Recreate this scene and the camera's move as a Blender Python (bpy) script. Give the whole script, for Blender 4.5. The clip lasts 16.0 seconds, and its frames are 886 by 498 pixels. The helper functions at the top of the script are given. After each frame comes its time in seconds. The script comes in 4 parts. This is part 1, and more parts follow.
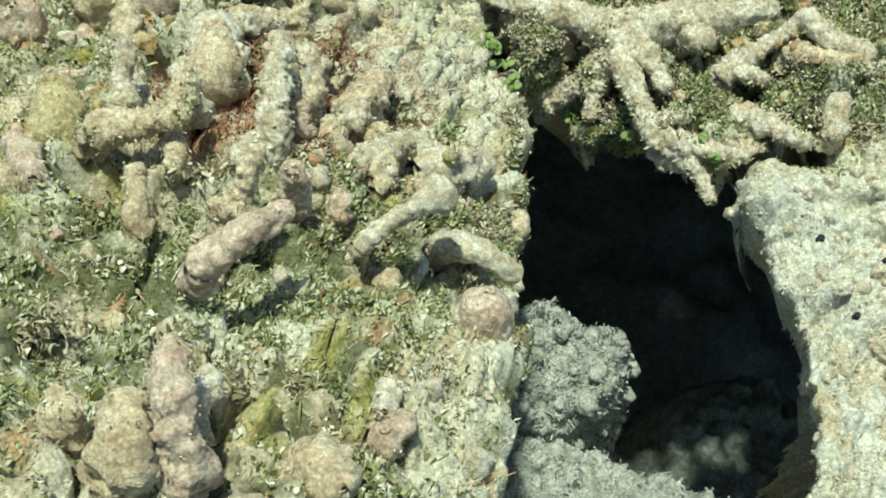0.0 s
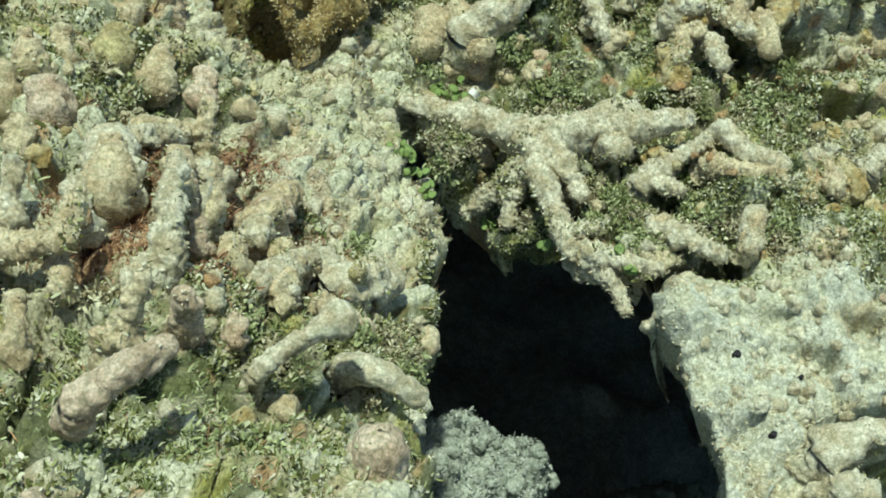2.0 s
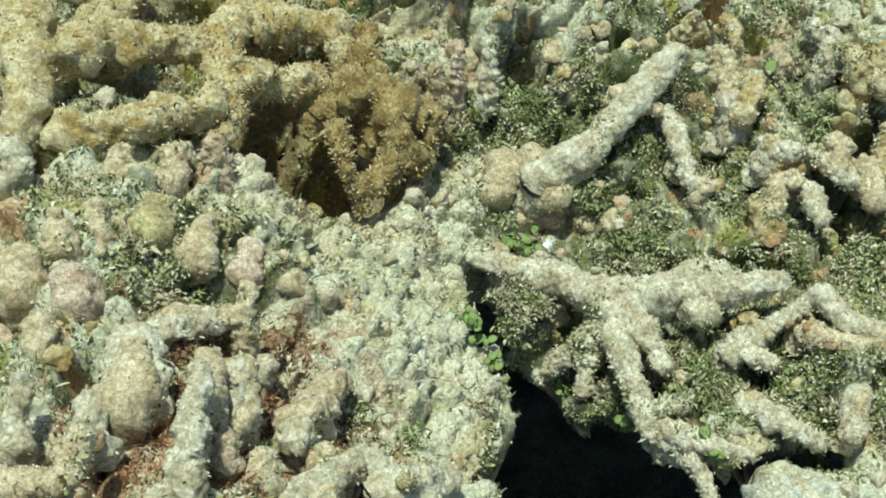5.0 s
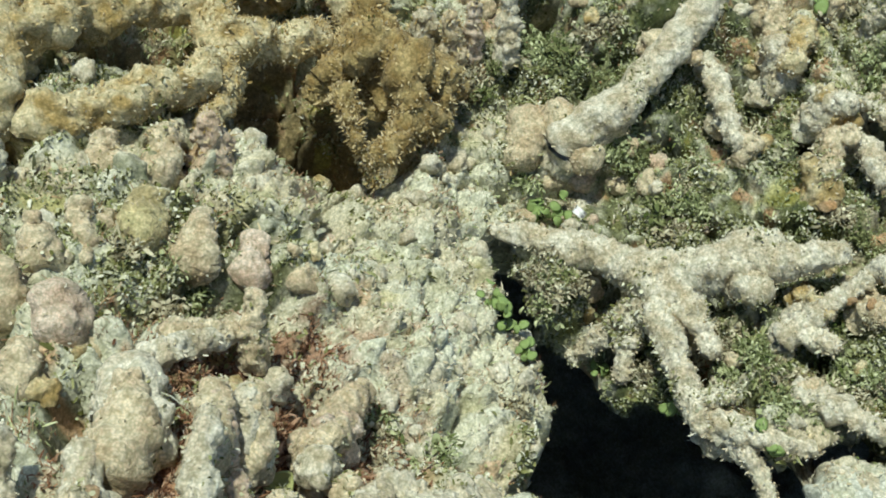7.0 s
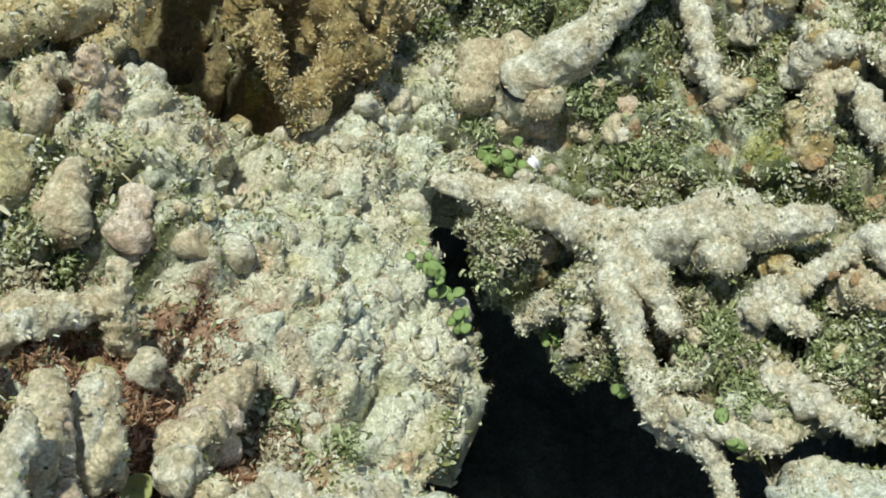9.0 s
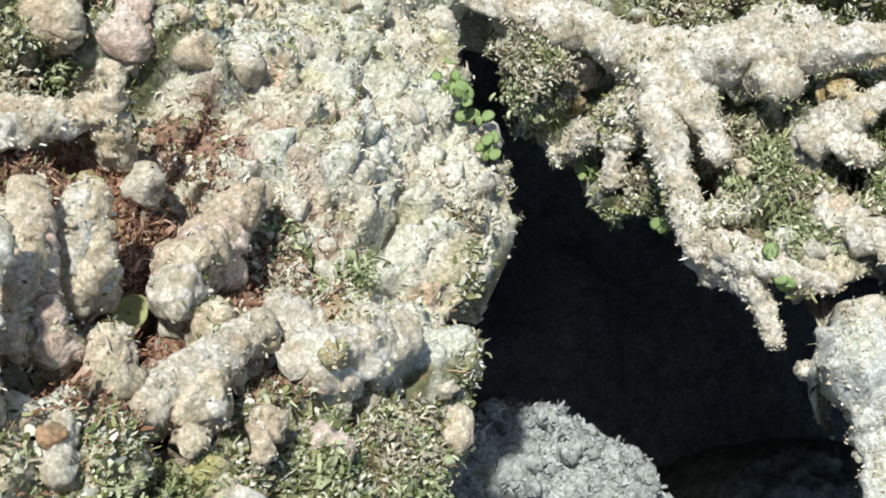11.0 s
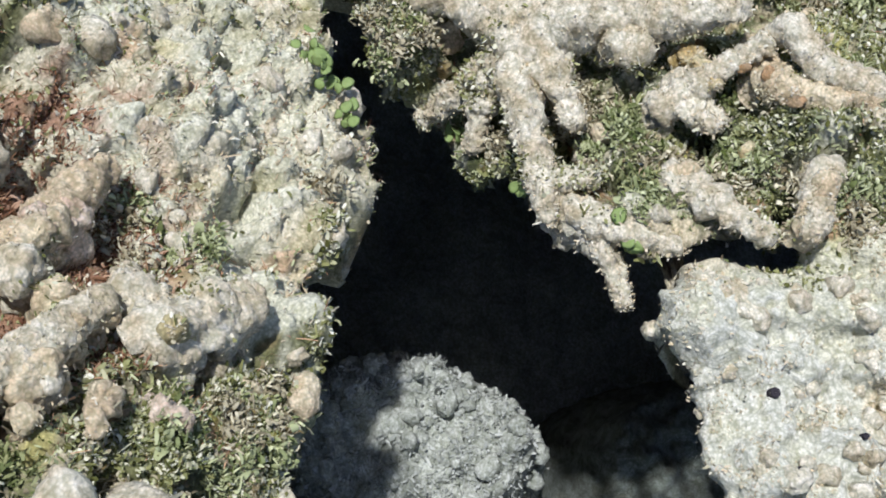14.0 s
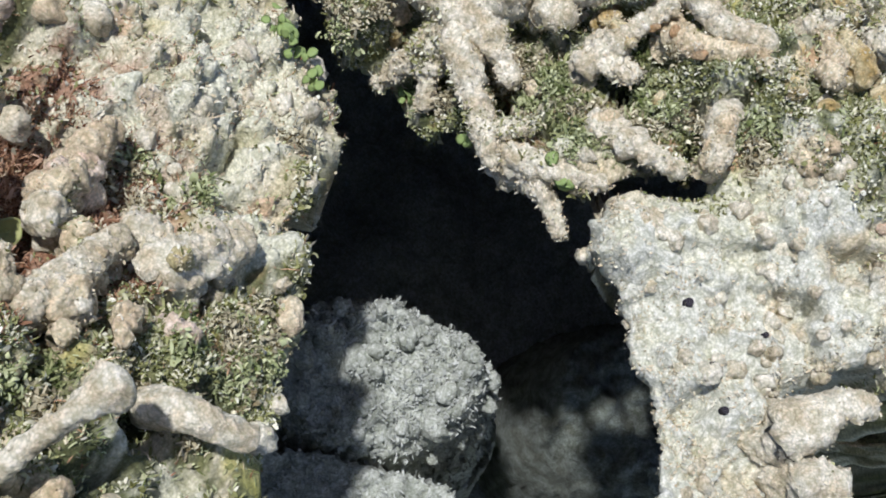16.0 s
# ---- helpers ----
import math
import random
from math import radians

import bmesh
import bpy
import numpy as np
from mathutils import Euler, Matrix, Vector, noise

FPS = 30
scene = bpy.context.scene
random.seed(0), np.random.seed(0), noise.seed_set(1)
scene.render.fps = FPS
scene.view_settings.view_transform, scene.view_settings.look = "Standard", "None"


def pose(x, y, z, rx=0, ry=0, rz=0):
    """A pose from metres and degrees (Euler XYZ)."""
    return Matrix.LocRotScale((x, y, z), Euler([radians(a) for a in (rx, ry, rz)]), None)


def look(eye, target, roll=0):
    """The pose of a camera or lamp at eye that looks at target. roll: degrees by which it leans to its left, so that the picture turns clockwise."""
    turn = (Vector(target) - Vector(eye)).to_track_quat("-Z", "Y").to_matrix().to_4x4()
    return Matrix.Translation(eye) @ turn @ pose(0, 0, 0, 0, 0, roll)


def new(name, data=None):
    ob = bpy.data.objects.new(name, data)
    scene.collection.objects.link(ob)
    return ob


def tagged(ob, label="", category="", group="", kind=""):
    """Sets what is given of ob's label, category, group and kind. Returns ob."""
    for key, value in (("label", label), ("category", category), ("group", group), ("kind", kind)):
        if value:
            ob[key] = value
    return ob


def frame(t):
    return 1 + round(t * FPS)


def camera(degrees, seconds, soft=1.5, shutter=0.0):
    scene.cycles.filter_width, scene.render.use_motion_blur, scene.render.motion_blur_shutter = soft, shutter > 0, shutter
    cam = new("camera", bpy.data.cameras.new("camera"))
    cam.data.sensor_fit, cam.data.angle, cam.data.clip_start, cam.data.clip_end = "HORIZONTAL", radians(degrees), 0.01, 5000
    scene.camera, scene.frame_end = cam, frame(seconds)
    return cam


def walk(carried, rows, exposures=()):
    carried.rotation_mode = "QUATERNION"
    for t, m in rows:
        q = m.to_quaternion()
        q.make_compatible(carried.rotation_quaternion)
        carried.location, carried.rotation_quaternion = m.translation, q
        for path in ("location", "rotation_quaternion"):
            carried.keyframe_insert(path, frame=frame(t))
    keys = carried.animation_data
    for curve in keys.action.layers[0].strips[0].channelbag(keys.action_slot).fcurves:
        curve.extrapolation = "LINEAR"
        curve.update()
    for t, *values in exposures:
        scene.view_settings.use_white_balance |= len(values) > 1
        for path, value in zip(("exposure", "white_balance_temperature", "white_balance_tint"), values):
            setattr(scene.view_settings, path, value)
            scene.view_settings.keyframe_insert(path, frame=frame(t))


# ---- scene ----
cam = camera(37.5, 16.0, soft=1.85)
PATH = [
    (0, (-0.024, -0.653, 0.818), (0.162, 0.259, -0.952), 17.0),
    (0.5, (-0.021, -0.655, 0.809), (0.184, 0.249, -0.964), 17.9),
    (1, (-0.011, -0.646, 0.816), (0.21, 0.286, -0.94), 17.7),
    (1.5, (-0.009, -0.619, 0.823), (0.238, 0.381, -0.891), 18.8),
    (2, (-0.004, -0.618, 0.813), (0.257, 0.401, -0.888), 19.8),
    (2.5, (0.013, -0.583, 0.828), (0.281, 0.457, -0.859), 19.5),
    (3, (0.032, -0.568, 0.829), (0.288, 0.527, -0.825), 19.5),
    (3.5, (0.076, -0.535, 0.836), (0.277, 0.585, -0.809), 16.9),
    (4, (0.093, -0.528, 0.82), (0.234, 0.606, -0.821), 15.0),
    (4.5, (0.076, -0.519, 0.806), (0.177, 0.584, -0.858), 12.9),
    (5, (0.021, -0.505, 0.795), (0.11, 0.571, -0.889), 12.0),
    (5.2, (0.002, -0.491, 0.795), (0.107, 0.569, -0.897), 12.3),
    (7.3, (-0.001, -0.413, 0.724), (0.12, 0.505, -1.049), 12.9),
    (7.5, (0.003, -0.414, 0.714), (0.131, 0.489, -1.066), 14.2),
    (8, (0.031, -0.375, 0.714), (0.132, 0.495, -1.084), 12.5),
    (8.5, (0.053, -0.367, 0.688), (0.152, 0.491, -1.116), 13.3),
    (9, (0.064, -0.341, 0.674), (0.142, 0.473, -1.151), 12.3),
    (9.5, (0.068, -0.343, 0.648), (0.133, 0.398, -1.208), 12.1),
    (10, (0.067, -0.346, 0.626), (0.131, 0.34, -1.252), 12.4),
    (10.2, (0.063, -0.35, 0.617), (0.137, 0.318, -1.267), 13.8),
    (12.3, (0.103, -0.319, 0.634), (0.078, 0.269, -1.277), 5.5),
    (12.5, (0.1, -0.32, 0.64), (0.096, 0.274, -1.269), 7.7),
    (13, (0.102, -0.329, 0.632), (0.151, 0.253, -1.281), 13.1),
    (13.5, (0.115, -0.336, 0.639), (0.218, 0.203, -1.284), 18.1),
    (14, (0.117, -0.322, 0.641), (0.256, 0.2, -1.284), 21.7),
    (14.5, (0.128, -0.325, 0.643), (0.274, 0.2, -1.282), 22.5),
    (15, (0.131, -0.336, 0.657), (0.281, 0.199, -1.264), 21.4),
    (15.5, (0.126, -0.334, 0.693), (0.28, 0.182, -1.233), 20.9),
    (16, (0.105, -0.374, 0.733), (0.327, 0.135, -1.188), 27.8),
]
walk(cam, [(t, look(eye, target, roll)) for t, eye, target, roll in PATH],
     ((0, -0.05, 6200, -6), (0.5, -0.40, 6200, -10), (1, -0.40, 6150, -11), (1.5, -0.2, 6100, -13), (2, -0.27, 6100, -13), (2.5, -0.14, 6100, -12),
      (3.5, -0.18, 6100, -13), (4, -0.26, 6100, -15), (5, -0.15, 6050, -9), (7.5, -0.22, 6050, 0), (8, -0.12, 6000, 0), (9, -0.18, 5950, 2), (9.5, 0.0, 5850, 6),
      (10.2, 0.26, 5750, 14), (12.5, -0.10, 5700, 18), (16, -0.10, 5750, 20)))

# ---- daylight: sun and sky, seen through shallow clear water ----
SUN_TO = Vector((-0.21, 0.15, 0.965)).normalized()
world = bpy.data.worlds.new("world")
scene.world = world
world.use_nodes = True
wn, wl = world.node_tree.nodes, world.node_tree.links
sky = wn.new("ShaderNodeTexSky")
sky.sky_type, sky.sun_disc = "NISHITA", False
sky.sun_elevation = math.asin(SUN_TO.z)
sky.sun_rotation = math.atan2(SUN_TO.x, SUN_TO.y)
wn["Background"].inputs["Strength"].default_value = 0.105
wl.new(sky.outputs[0], wn["Background"].inputs["Color"])
sun = new("sun", bpy.data.lights.new("sun", "SUN"))
sun.data.energy, sun.data.angle, sun.data.color = 4.5, radians(2.5), (1.0, 0.97, 0.86)
sun.matrix_world = look(tuple(SUN_TO * 5), (0, 0, 0))


# ---- noise on arrays ----
def hash3(i, j, k, seed):
    h = (i * 374761393 + j * 668265263 + k * 2147483647 + seed * 974634541) & 0xFFFFFFFF
    h = ((h ^ (h >> 13)) * 1274126177) & 0xFFFFFFFF
    h = ((h ^ (h >> 16)) * 2246822519) & 0xFFFFFFFF
    return ((h ^ (h >> 15)) & 0xFFFFFF) / float(0x1000000)


def vnoise(p, size, seed=0):
    """Smooth value noise, -1 to 1, with cells of that size."""
    q = p / size
    c = np.floor(q).astype(np.int64)
    f = q - c
    f = f * f * (3 - 2 * f)
    out = 0
    for a in (0, 1):
        for b in (0, 1):
            for d in (0, 1):
                w = (f[:, 0] if a else 1 - f[:, 0]) * (f[:, 1] if b else 1 - f[:, 1]) * (f[:, 2] if d else 1 - f[:, 2])
                out = out + w * hash3(c[:, 0] + a, c[:, 1] + b, c[:, 2] + d, seed)
    return 2 * out - 1


def fbm(p, size, octaves, seed=0, gain=0.55):
    total, amp = 0, 1.0
    for o in range(octaves):
        total = total + amp * vnoise(p, size / 2**o, seed + 17 * o)
        amp *= gain
    return total


def cells(p, size, seed=0):
    """Distance to the nearest of scattered centres, in cells; and that centre's own random number."""
    q = p / size
    c = np.floor(q).astype(np.int64)
    best, own = np.full(len(p), 9.0), np.zeros(len(p))
    for a in (-1, 0, 1):
        for b in (-1, 0, 1):
            for d in (-1, 0, 1):
                i, j, k = c[:, 0] + a, c[:, 1] + b, c[:, 2] + d
                dist = np.sqrt((i + 0.15 + 0.7 * hash3(i, j, k, seed) - q[:, 0]) ** 2 + (j + 0.15 + 0.7 * hash3(i, j, k, seed + 1) - q[:, 1]) ** 2
                               + (k + 0.15 + 0.7 * hash3(i, j, k, seed + 2) - q[:, 2]) ** 2)
                near = dist < best
                best = np.where(near, dist, best)
                own = np.where(near, hash3(i, j, k, seed + 3), own)
    return best, own


def smooth(lo, hi, v):
    f = np.clip((v - lo) / (hi - lo), 0, 1)
    return f * f * (3 - 2 * f)


# ---- materials ----
def new_material(name):
    mat = bpy.data.materials.new(name)
    mat.use_nodes = True
    n, l = mat.node_tree.nodes, mat.node_tree.links
    return mat, n, l, n["Principled BSDF"]


def crust_material(name, cover=True, base=(0.6, 0.56, 0.42), dull=(0.3, 0.28, 0.17), rough=0.92, fleck=(0.75, 0.73, 0.62), grainy=0.85):
    """Encrusted reef rock: base colours from the cover layer or two tones, broken up by grain and flecks, with fine relief."""
    mat, n, l, b = new_material(name)
    tex = n.new("ShaderNodeNewGeometry")
    fine = n.new("ShaderNodeTexNoise")
    fine.inputs["Scale"].default_value, fine.inputs["Detail"].default_value, fine.inputs["Roughness"].default_value = 520, 6, 0.75
    mid = n.new("ShaderNodeTexNoise")
    mid.inputs["Scale"].default_value, mid.inputs["Detail"].default_value = 70, 4
    for t in (fine, mid):
        l.new(tex.outputs["Position"], t.inputs["Vector"])
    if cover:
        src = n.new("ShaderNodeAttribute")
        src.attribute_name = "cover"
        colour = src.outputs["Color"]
    else:
        mix = n.new("ShaderNodeMix")
        mix.data_type = "RGBA"
        mix.inputs[6].default_value, mix.inputs[7].default_value = (*base, 1), (*dull, 1)
        ramp = n.new("ShaderNodeValToRGB")
        ramp.color_ramp.elements[0].position, ramp.color_ramp.elements[1].position = 0.40, 0.62
        l.new(mid.outputs["Fac"], ramp.inputs["Fac"])
        l.new(ramp.outputs["Color"], mix.inputs[0])
        colour = mix.outputs[2]
    grain = n.new("ShaderNodeMix")
    grain.data_type, grain.blend_type = "RGBA", "OVERLAY"
    grain.inputs[0].default_value = 0.5
    l.new(colour, grain.inputs[6])
    l.new(fine.outputs["Fac"], grain.inputs[7])
    spot = n.new("ShaderNodeValToRGB")
    spot.color_ramp.elements[0].position, spot.color_ramp.elements[1].position = 0.6, 0.72
    l.new(fine.outputs["Fac"], spot.inputs["Fac"])
    flecks = n.new("ShaderNodeMix")
    flecks.data_type = "RGBA"
    flecks.inputs[7].default_value = (*fleck, 1)
    half = n.new("ShaderNodeMath")
    half.operation = "MULTIPLY"
    half.inputs[1].default_value = 0.28
    l.new(spot.outputs["Color"], half.inputs[0])
    l.new(half.outputs[0], flecks.inputs[0])
    l.new(grain.outputs[2], flecks.inputs[6])
    # polyp-like granules at two sizes, brightened at their centres, darkened in the joints
    jitter = n.new("ShaderNodeVectorMath")
    jitter.operation = "MULTIPLY_ADD"
    jitter.inputs[1].default_value = (0.006, 0.006, 0.006)
    l.new(mid.outputs["Color"], jitter.inputs[0])
    l.new(tex.outputs["Position"], jitter.inputs[2])
    heights = []
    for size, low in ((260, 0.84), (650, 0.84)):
        v = n.new("ShaderNodeTexVoronoi")
        v.feature = "SMOOTH_F1"
        v.inputs["Scale"].default_value, v.inputs["Smoothness"].default_value = size, 0.35
        l.new(jitter.outputs[0], v.inputs["Vector"])
        heights.append((v.outputs["Distance"], low))
    colour = flecks.outputs[2]
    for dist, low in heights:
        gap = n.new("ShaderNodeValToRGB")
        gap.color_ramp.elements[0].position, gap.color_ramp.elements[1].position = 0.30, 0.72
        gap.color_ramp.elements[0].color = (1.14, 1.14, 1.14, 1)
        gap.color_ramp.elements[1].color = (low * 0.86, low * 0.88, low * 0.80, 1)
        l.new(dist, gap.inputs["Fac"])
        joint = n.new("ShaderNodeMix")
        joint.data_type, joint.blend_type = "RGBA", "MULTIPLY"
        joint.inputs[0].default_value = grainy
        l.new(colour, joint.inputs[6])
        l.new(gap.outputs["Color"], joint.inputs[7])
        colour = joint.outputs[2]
    l.new(colour, b.inputs["Base Color"])
    b.inputs["Roughness"].default_value = rough
    b.inputs["Specular IOR Level"].default_value = 0.03
    b.inputs["Sheen Weight"].default_value, b.inputs["Sheen Roughness"].default_value = 0.12, 0.6
    bump = n.new("ShaderNodeBump")
    bump.inputs["Strength"].default_value, bump.inputs["Distance"].default_value = 0.75, 0.0020
    l.new(fine.outputs["Fac"], bump.inputs["Height"])
    normal = bump.outputs["Normal"]
    for (dist, _), deep in zip(heights, (0.0035, 0.0018)):
        knobs = n.new("ShaderNodeBump")
        knobs.invert = True
        knobs.inputs["Strength"].default_value, knobs.inputs["Distance"].default_value = 0.22 * grainy, deep
        l.new(dist, knobs.inputs["Height"])
        l.new(normal, knobs.inputs["Normal"])
        normal = knobs.outputs["Normal"]
    l.new(normal, b.inputs["Normal"])
    return mat


def leaf_material(name, dark, light, rough=0.6, translucent=0.0, middle=None):
    """Small plants: each frond takes its own tone between two."""
    mat, n, l, b = new_material(name)
    geo = n.new("ShaderNodeNewGeometry")
    ramp = n.new("ShaderNodeValToRGB")
    ramp.color_ramp.elements[0].color, ramp.color_ramp.elements[1].color = (*dark, 1), (*light, 1)
    if middle:
        ramp.color_ramp.elements.new(0.48).color = (*middle, 1)
    l.new(geo.outputs["Random Per Island"], ramp.inputs["Fac"])
    l.new(ramp.outputs["Color"], b.inputs["Base Color"])
    b.inputs["Roughness"].default_value = rough
    b.inputs["Specular IOR Level"].default_value = 0.06
    if translucent:
        b.inputs["Subsurface Weight"].default_value = translucent
        b.inputs["Subsurface Radius"].default_value = (0.004, 0.004, 0.002)
    return mat


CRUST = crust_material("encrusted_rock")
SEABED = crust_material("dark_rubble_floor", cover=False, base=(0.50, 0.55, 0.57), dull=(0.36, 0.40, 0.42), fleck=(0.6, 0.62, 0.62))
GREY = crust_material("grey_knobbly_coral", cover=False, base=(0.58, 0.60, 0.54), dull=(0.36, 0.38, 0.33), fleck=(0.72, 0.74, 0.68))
# GREY darkened: the shade under the plate is put into this base colour
SHADED_RUBBLE = crust_material("shaded_rubble", cover=False, base=(0.24, 0.27, 0.24), dull=(0.13, 0.14, 0.11), fleck=(0.4, 0.42, 0.38))
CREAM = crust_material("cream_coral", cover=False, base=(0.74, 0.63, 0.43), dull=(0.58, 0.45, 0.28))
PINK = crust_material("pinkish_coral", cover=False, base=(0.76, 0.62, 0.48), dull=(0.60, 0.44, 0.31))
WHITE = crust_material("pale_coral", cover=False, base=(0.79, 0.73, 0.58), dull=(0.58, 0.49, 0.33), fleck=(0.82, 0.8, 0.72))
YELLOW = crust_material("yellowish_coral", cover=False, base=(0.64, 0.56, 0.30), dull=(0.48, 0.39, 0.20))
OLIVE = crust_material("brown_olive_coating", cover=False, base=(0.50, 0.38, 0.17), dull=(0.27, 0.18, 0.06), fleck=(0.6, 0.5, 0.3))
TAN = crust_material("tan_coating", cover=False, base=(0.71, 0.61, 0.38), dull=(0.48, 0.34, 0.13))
TURF_GREEN = leaf_material("green_turf", (0.10, 0.13, 0.03), (0.58, 0.61, 0.34))
TURF_FRIZZ = leaf_material("olive_frizz", (0.13, 0.095, 0.035), (0.72, 0.67, 0.46))
FLAKES = leaf_material("flaky_weed", (0.08, 0.085, 0.02), (0.78, 0.76, 0.60), middle=(0.33, 0.335, 0.14))
RUSTY = leaf_material("rusty_flakes", (0.12, 0.055, 0.03), (0.54, 0.36, 0.24), middle=(0.27, 0.15, 0.08))
TURF_WEED = leaf_material("dark_weed", (0.06, 0.085, 0.02), (0.40, 0.41, 0.19))
TURF_PALE = leaf_material("pale_turf", (0.42, 0.40, 0.26), (0.74, 0.72, 0.58), middle=(0.62, 0.51, 0.33))
TURF_BROWN = leaf_material("brown_turf", (0.19, 0.08, 0.04), (0.60, 0.38, 0.22))
TURF_GREY = leaf_material("grey_turf", (0.28, 0.30, 0.26), (0.60, 0.62, 0.56))
TURF_OLIVE = leaf_material("olive_turf", (0.30, 0.20, 0.06), (0.74, 0.62, 0.36))
LEAF = leaf_material("green_disc_leaf", (0.12, 0.20, 0.05), (0.34, 0.42, 0.16), 0.45, 0.1)


# ---- building blocks ----
def mesh_of(name, verts, faces, mats, cover=None):
    me = bpy.data.meshes.new(name)
    me.from_pydata([], [], [])
    verts, faces = np.asarray(verts, np.float32), np.asarray(faces, np.int32)
    k = faces.shape[1]
    me.vertices.add(len(verts))
    me.vertices.foreach_set("co", verts.ravel())
    me.loops.add(faces.size)
    me.loops.foreach_set("vertex_index", faces.ravel())
    me.polygons.add(len(faces))
    me.polygons.foreach_set("loop_start", np.arange(0, faces.size, k, dtype=np.int32))
    me.polygons.foreach_set("loop_total", np.full(len(faces), k, np.int32))
    me.polygons.foreach_set("use_smooth", np.ones(len(faces), bool))
    me.update(calc_edges=True)
    me.validate()
    for m in mats:
        me.materials.append(m)
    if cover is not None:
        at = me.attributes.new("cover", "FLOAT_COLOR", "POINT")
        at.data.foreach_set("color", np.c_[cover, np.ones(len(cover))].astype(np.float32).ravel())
    return me


def part(name, me, parent, label=""):
    ob = new(name, me)
    ob.parent = parent
    return tagged(ob, label=label)


def empty_thing(name, place, label, category, group=""):
    ob = new(name)
    ob.location = place
    ob.empty_display_size = 0.02
    return tagged(ob, label=label, category=category, group=group)


# ---- plan of the reef ----
# Heights of soft swells on a 0.15 m net (columns x from -0.30, rows y from -0.55), on a plane that falls away from the camera.
SWELL = (-0.004, -0.045, -0.095, -0.052, 0.003, -0.097,
         0.074, 0.003, 0.032, -0.013, 0.010, -0.043,
         -0.024, -0.009, -0.030, -0.028, -0.077, -0.003,
         0.047, 0.015, -0.063, -0.074, -0.064, -0.015,
         -0.097, -0.044, -0.042, -0.022, -0.003, -0.021,
         -0.114, -0.051, -0.058, 0.012, -0.070, 0.091)


def relief(x, y):
    z = 0.143 + -0.097 * x + -0.285 * y
    for n, h in enumerate(SWELL):
        a, b = -0.30 + 0.15 * (n // 6), -0.55 + 0.15 * (n % 6)
        z = z + h * np.exp(-((x - a) ** 2 + (y - b) ** 2) / (2 * 0.11**2))
    # the front of the mound sags towards the cleft
    sag = np.exp(-(((x - 0.06) / 0.08) ** 2 + ((y + 0.33) / 0.07) ** 2))
    return z - 0.030 * sag


# The cleft between the two reef masses, and the open water past the plate's far edge, as outlines in plan.
CLEFT = ((0.097, 0.058), (0.089, 0.055), (0.085, 0.014), (0.079, -0.005), (0.075, -0.04), (0.098, -0.074), (0.117, -0.098), (0.118, -0.14), (0.106, -0.172), (0.088, -0.19),
         (0.106, -0.226), (0.104, -0.27), (0.095, -0.31), (0.09, -0.36), (0.082, -0.41), (0.07, -0.46), (0.065, -0.75),
         (0.27, -0.75), (0.285, -0.42), (0.295, -0.37), (0.307, -0.32), (0.305, -0.285), (0.300, -0.226), (0.288, -0.205), (0.278, -0.185),
         (0.280, -0.164), (0.288, -0.151), (0.312, -0.148), (0.345, -0.140), (0.342, -0.116), (0.314, -0.118), (0.298, -0.136), (0.274, -0.144), (0.256, -0.131), (0.242, -0.111), (0.212, -0.106), (0.182, -0.094), (0.160, -0.056), (0.112, -0.042), (0.100, -0.008), (0.094, 0.018))
EDGE = ((0.394, -0.245), (0.44, -0.235), (0.5, -0.27), (0.9, -0.3), (0.9, -0.9), (0.40, -0.9), (0.395, -0.42), (0.404, -0.325), (0.378, -0.268))


def signed(x, y, outline):
    """Distance to an outline, negative inside it, and the way out of it."""
    best, gx, gy, inside = np.full(len(x), 9.0), np.zeros(len(x)), np.zeros(len(x)), np.zeros(len(x), bool)
    for (ax, ay), (bx, by) in zip(outline, outline[1:] + outline[:1]):
        ex, ey = bx - ax, by - ay
        t = np.clip(((x - ax) * ex + (y - ay) * ey) / (ex * ex + ey * ey), 0, 1)
        dx, dy = x - ax - t * ex, y - ay - t * ey
        d = np.hypot(dx, dy)
        near = d < best
        best, gx, gy = np.where(near, d, best), np.where(near, dx, gx), np.where(near, dy, gy)
        if ay != by:
            inside ^= ((ay > y) != (by > y)) & (x < ex * (y - ay) / ey + ax)
    sign = np.where(inside, -1.0, 1.0)
    size = np.maximum(best, 1e-6)
    return best * sign, sign * gx / size, sign * gy / size


def blob(x, y, cx, cy, rx, ry=None):
    ry = ry or rx
    return np.exp(-(((x - cx) / rx) ** 2 + ((y - cy) / ry) ** 2))


def plate_field(x, y):
    """Positive on the plate coral."""
    return np.minimum(-0.153 - y + 0.04 * np.exp(-(((x - 0.388) / 0.022) ** 2)) + 0.006 * np.sin(70 * x), 0.436 - x + 0.008 * np.sin(50 * y))


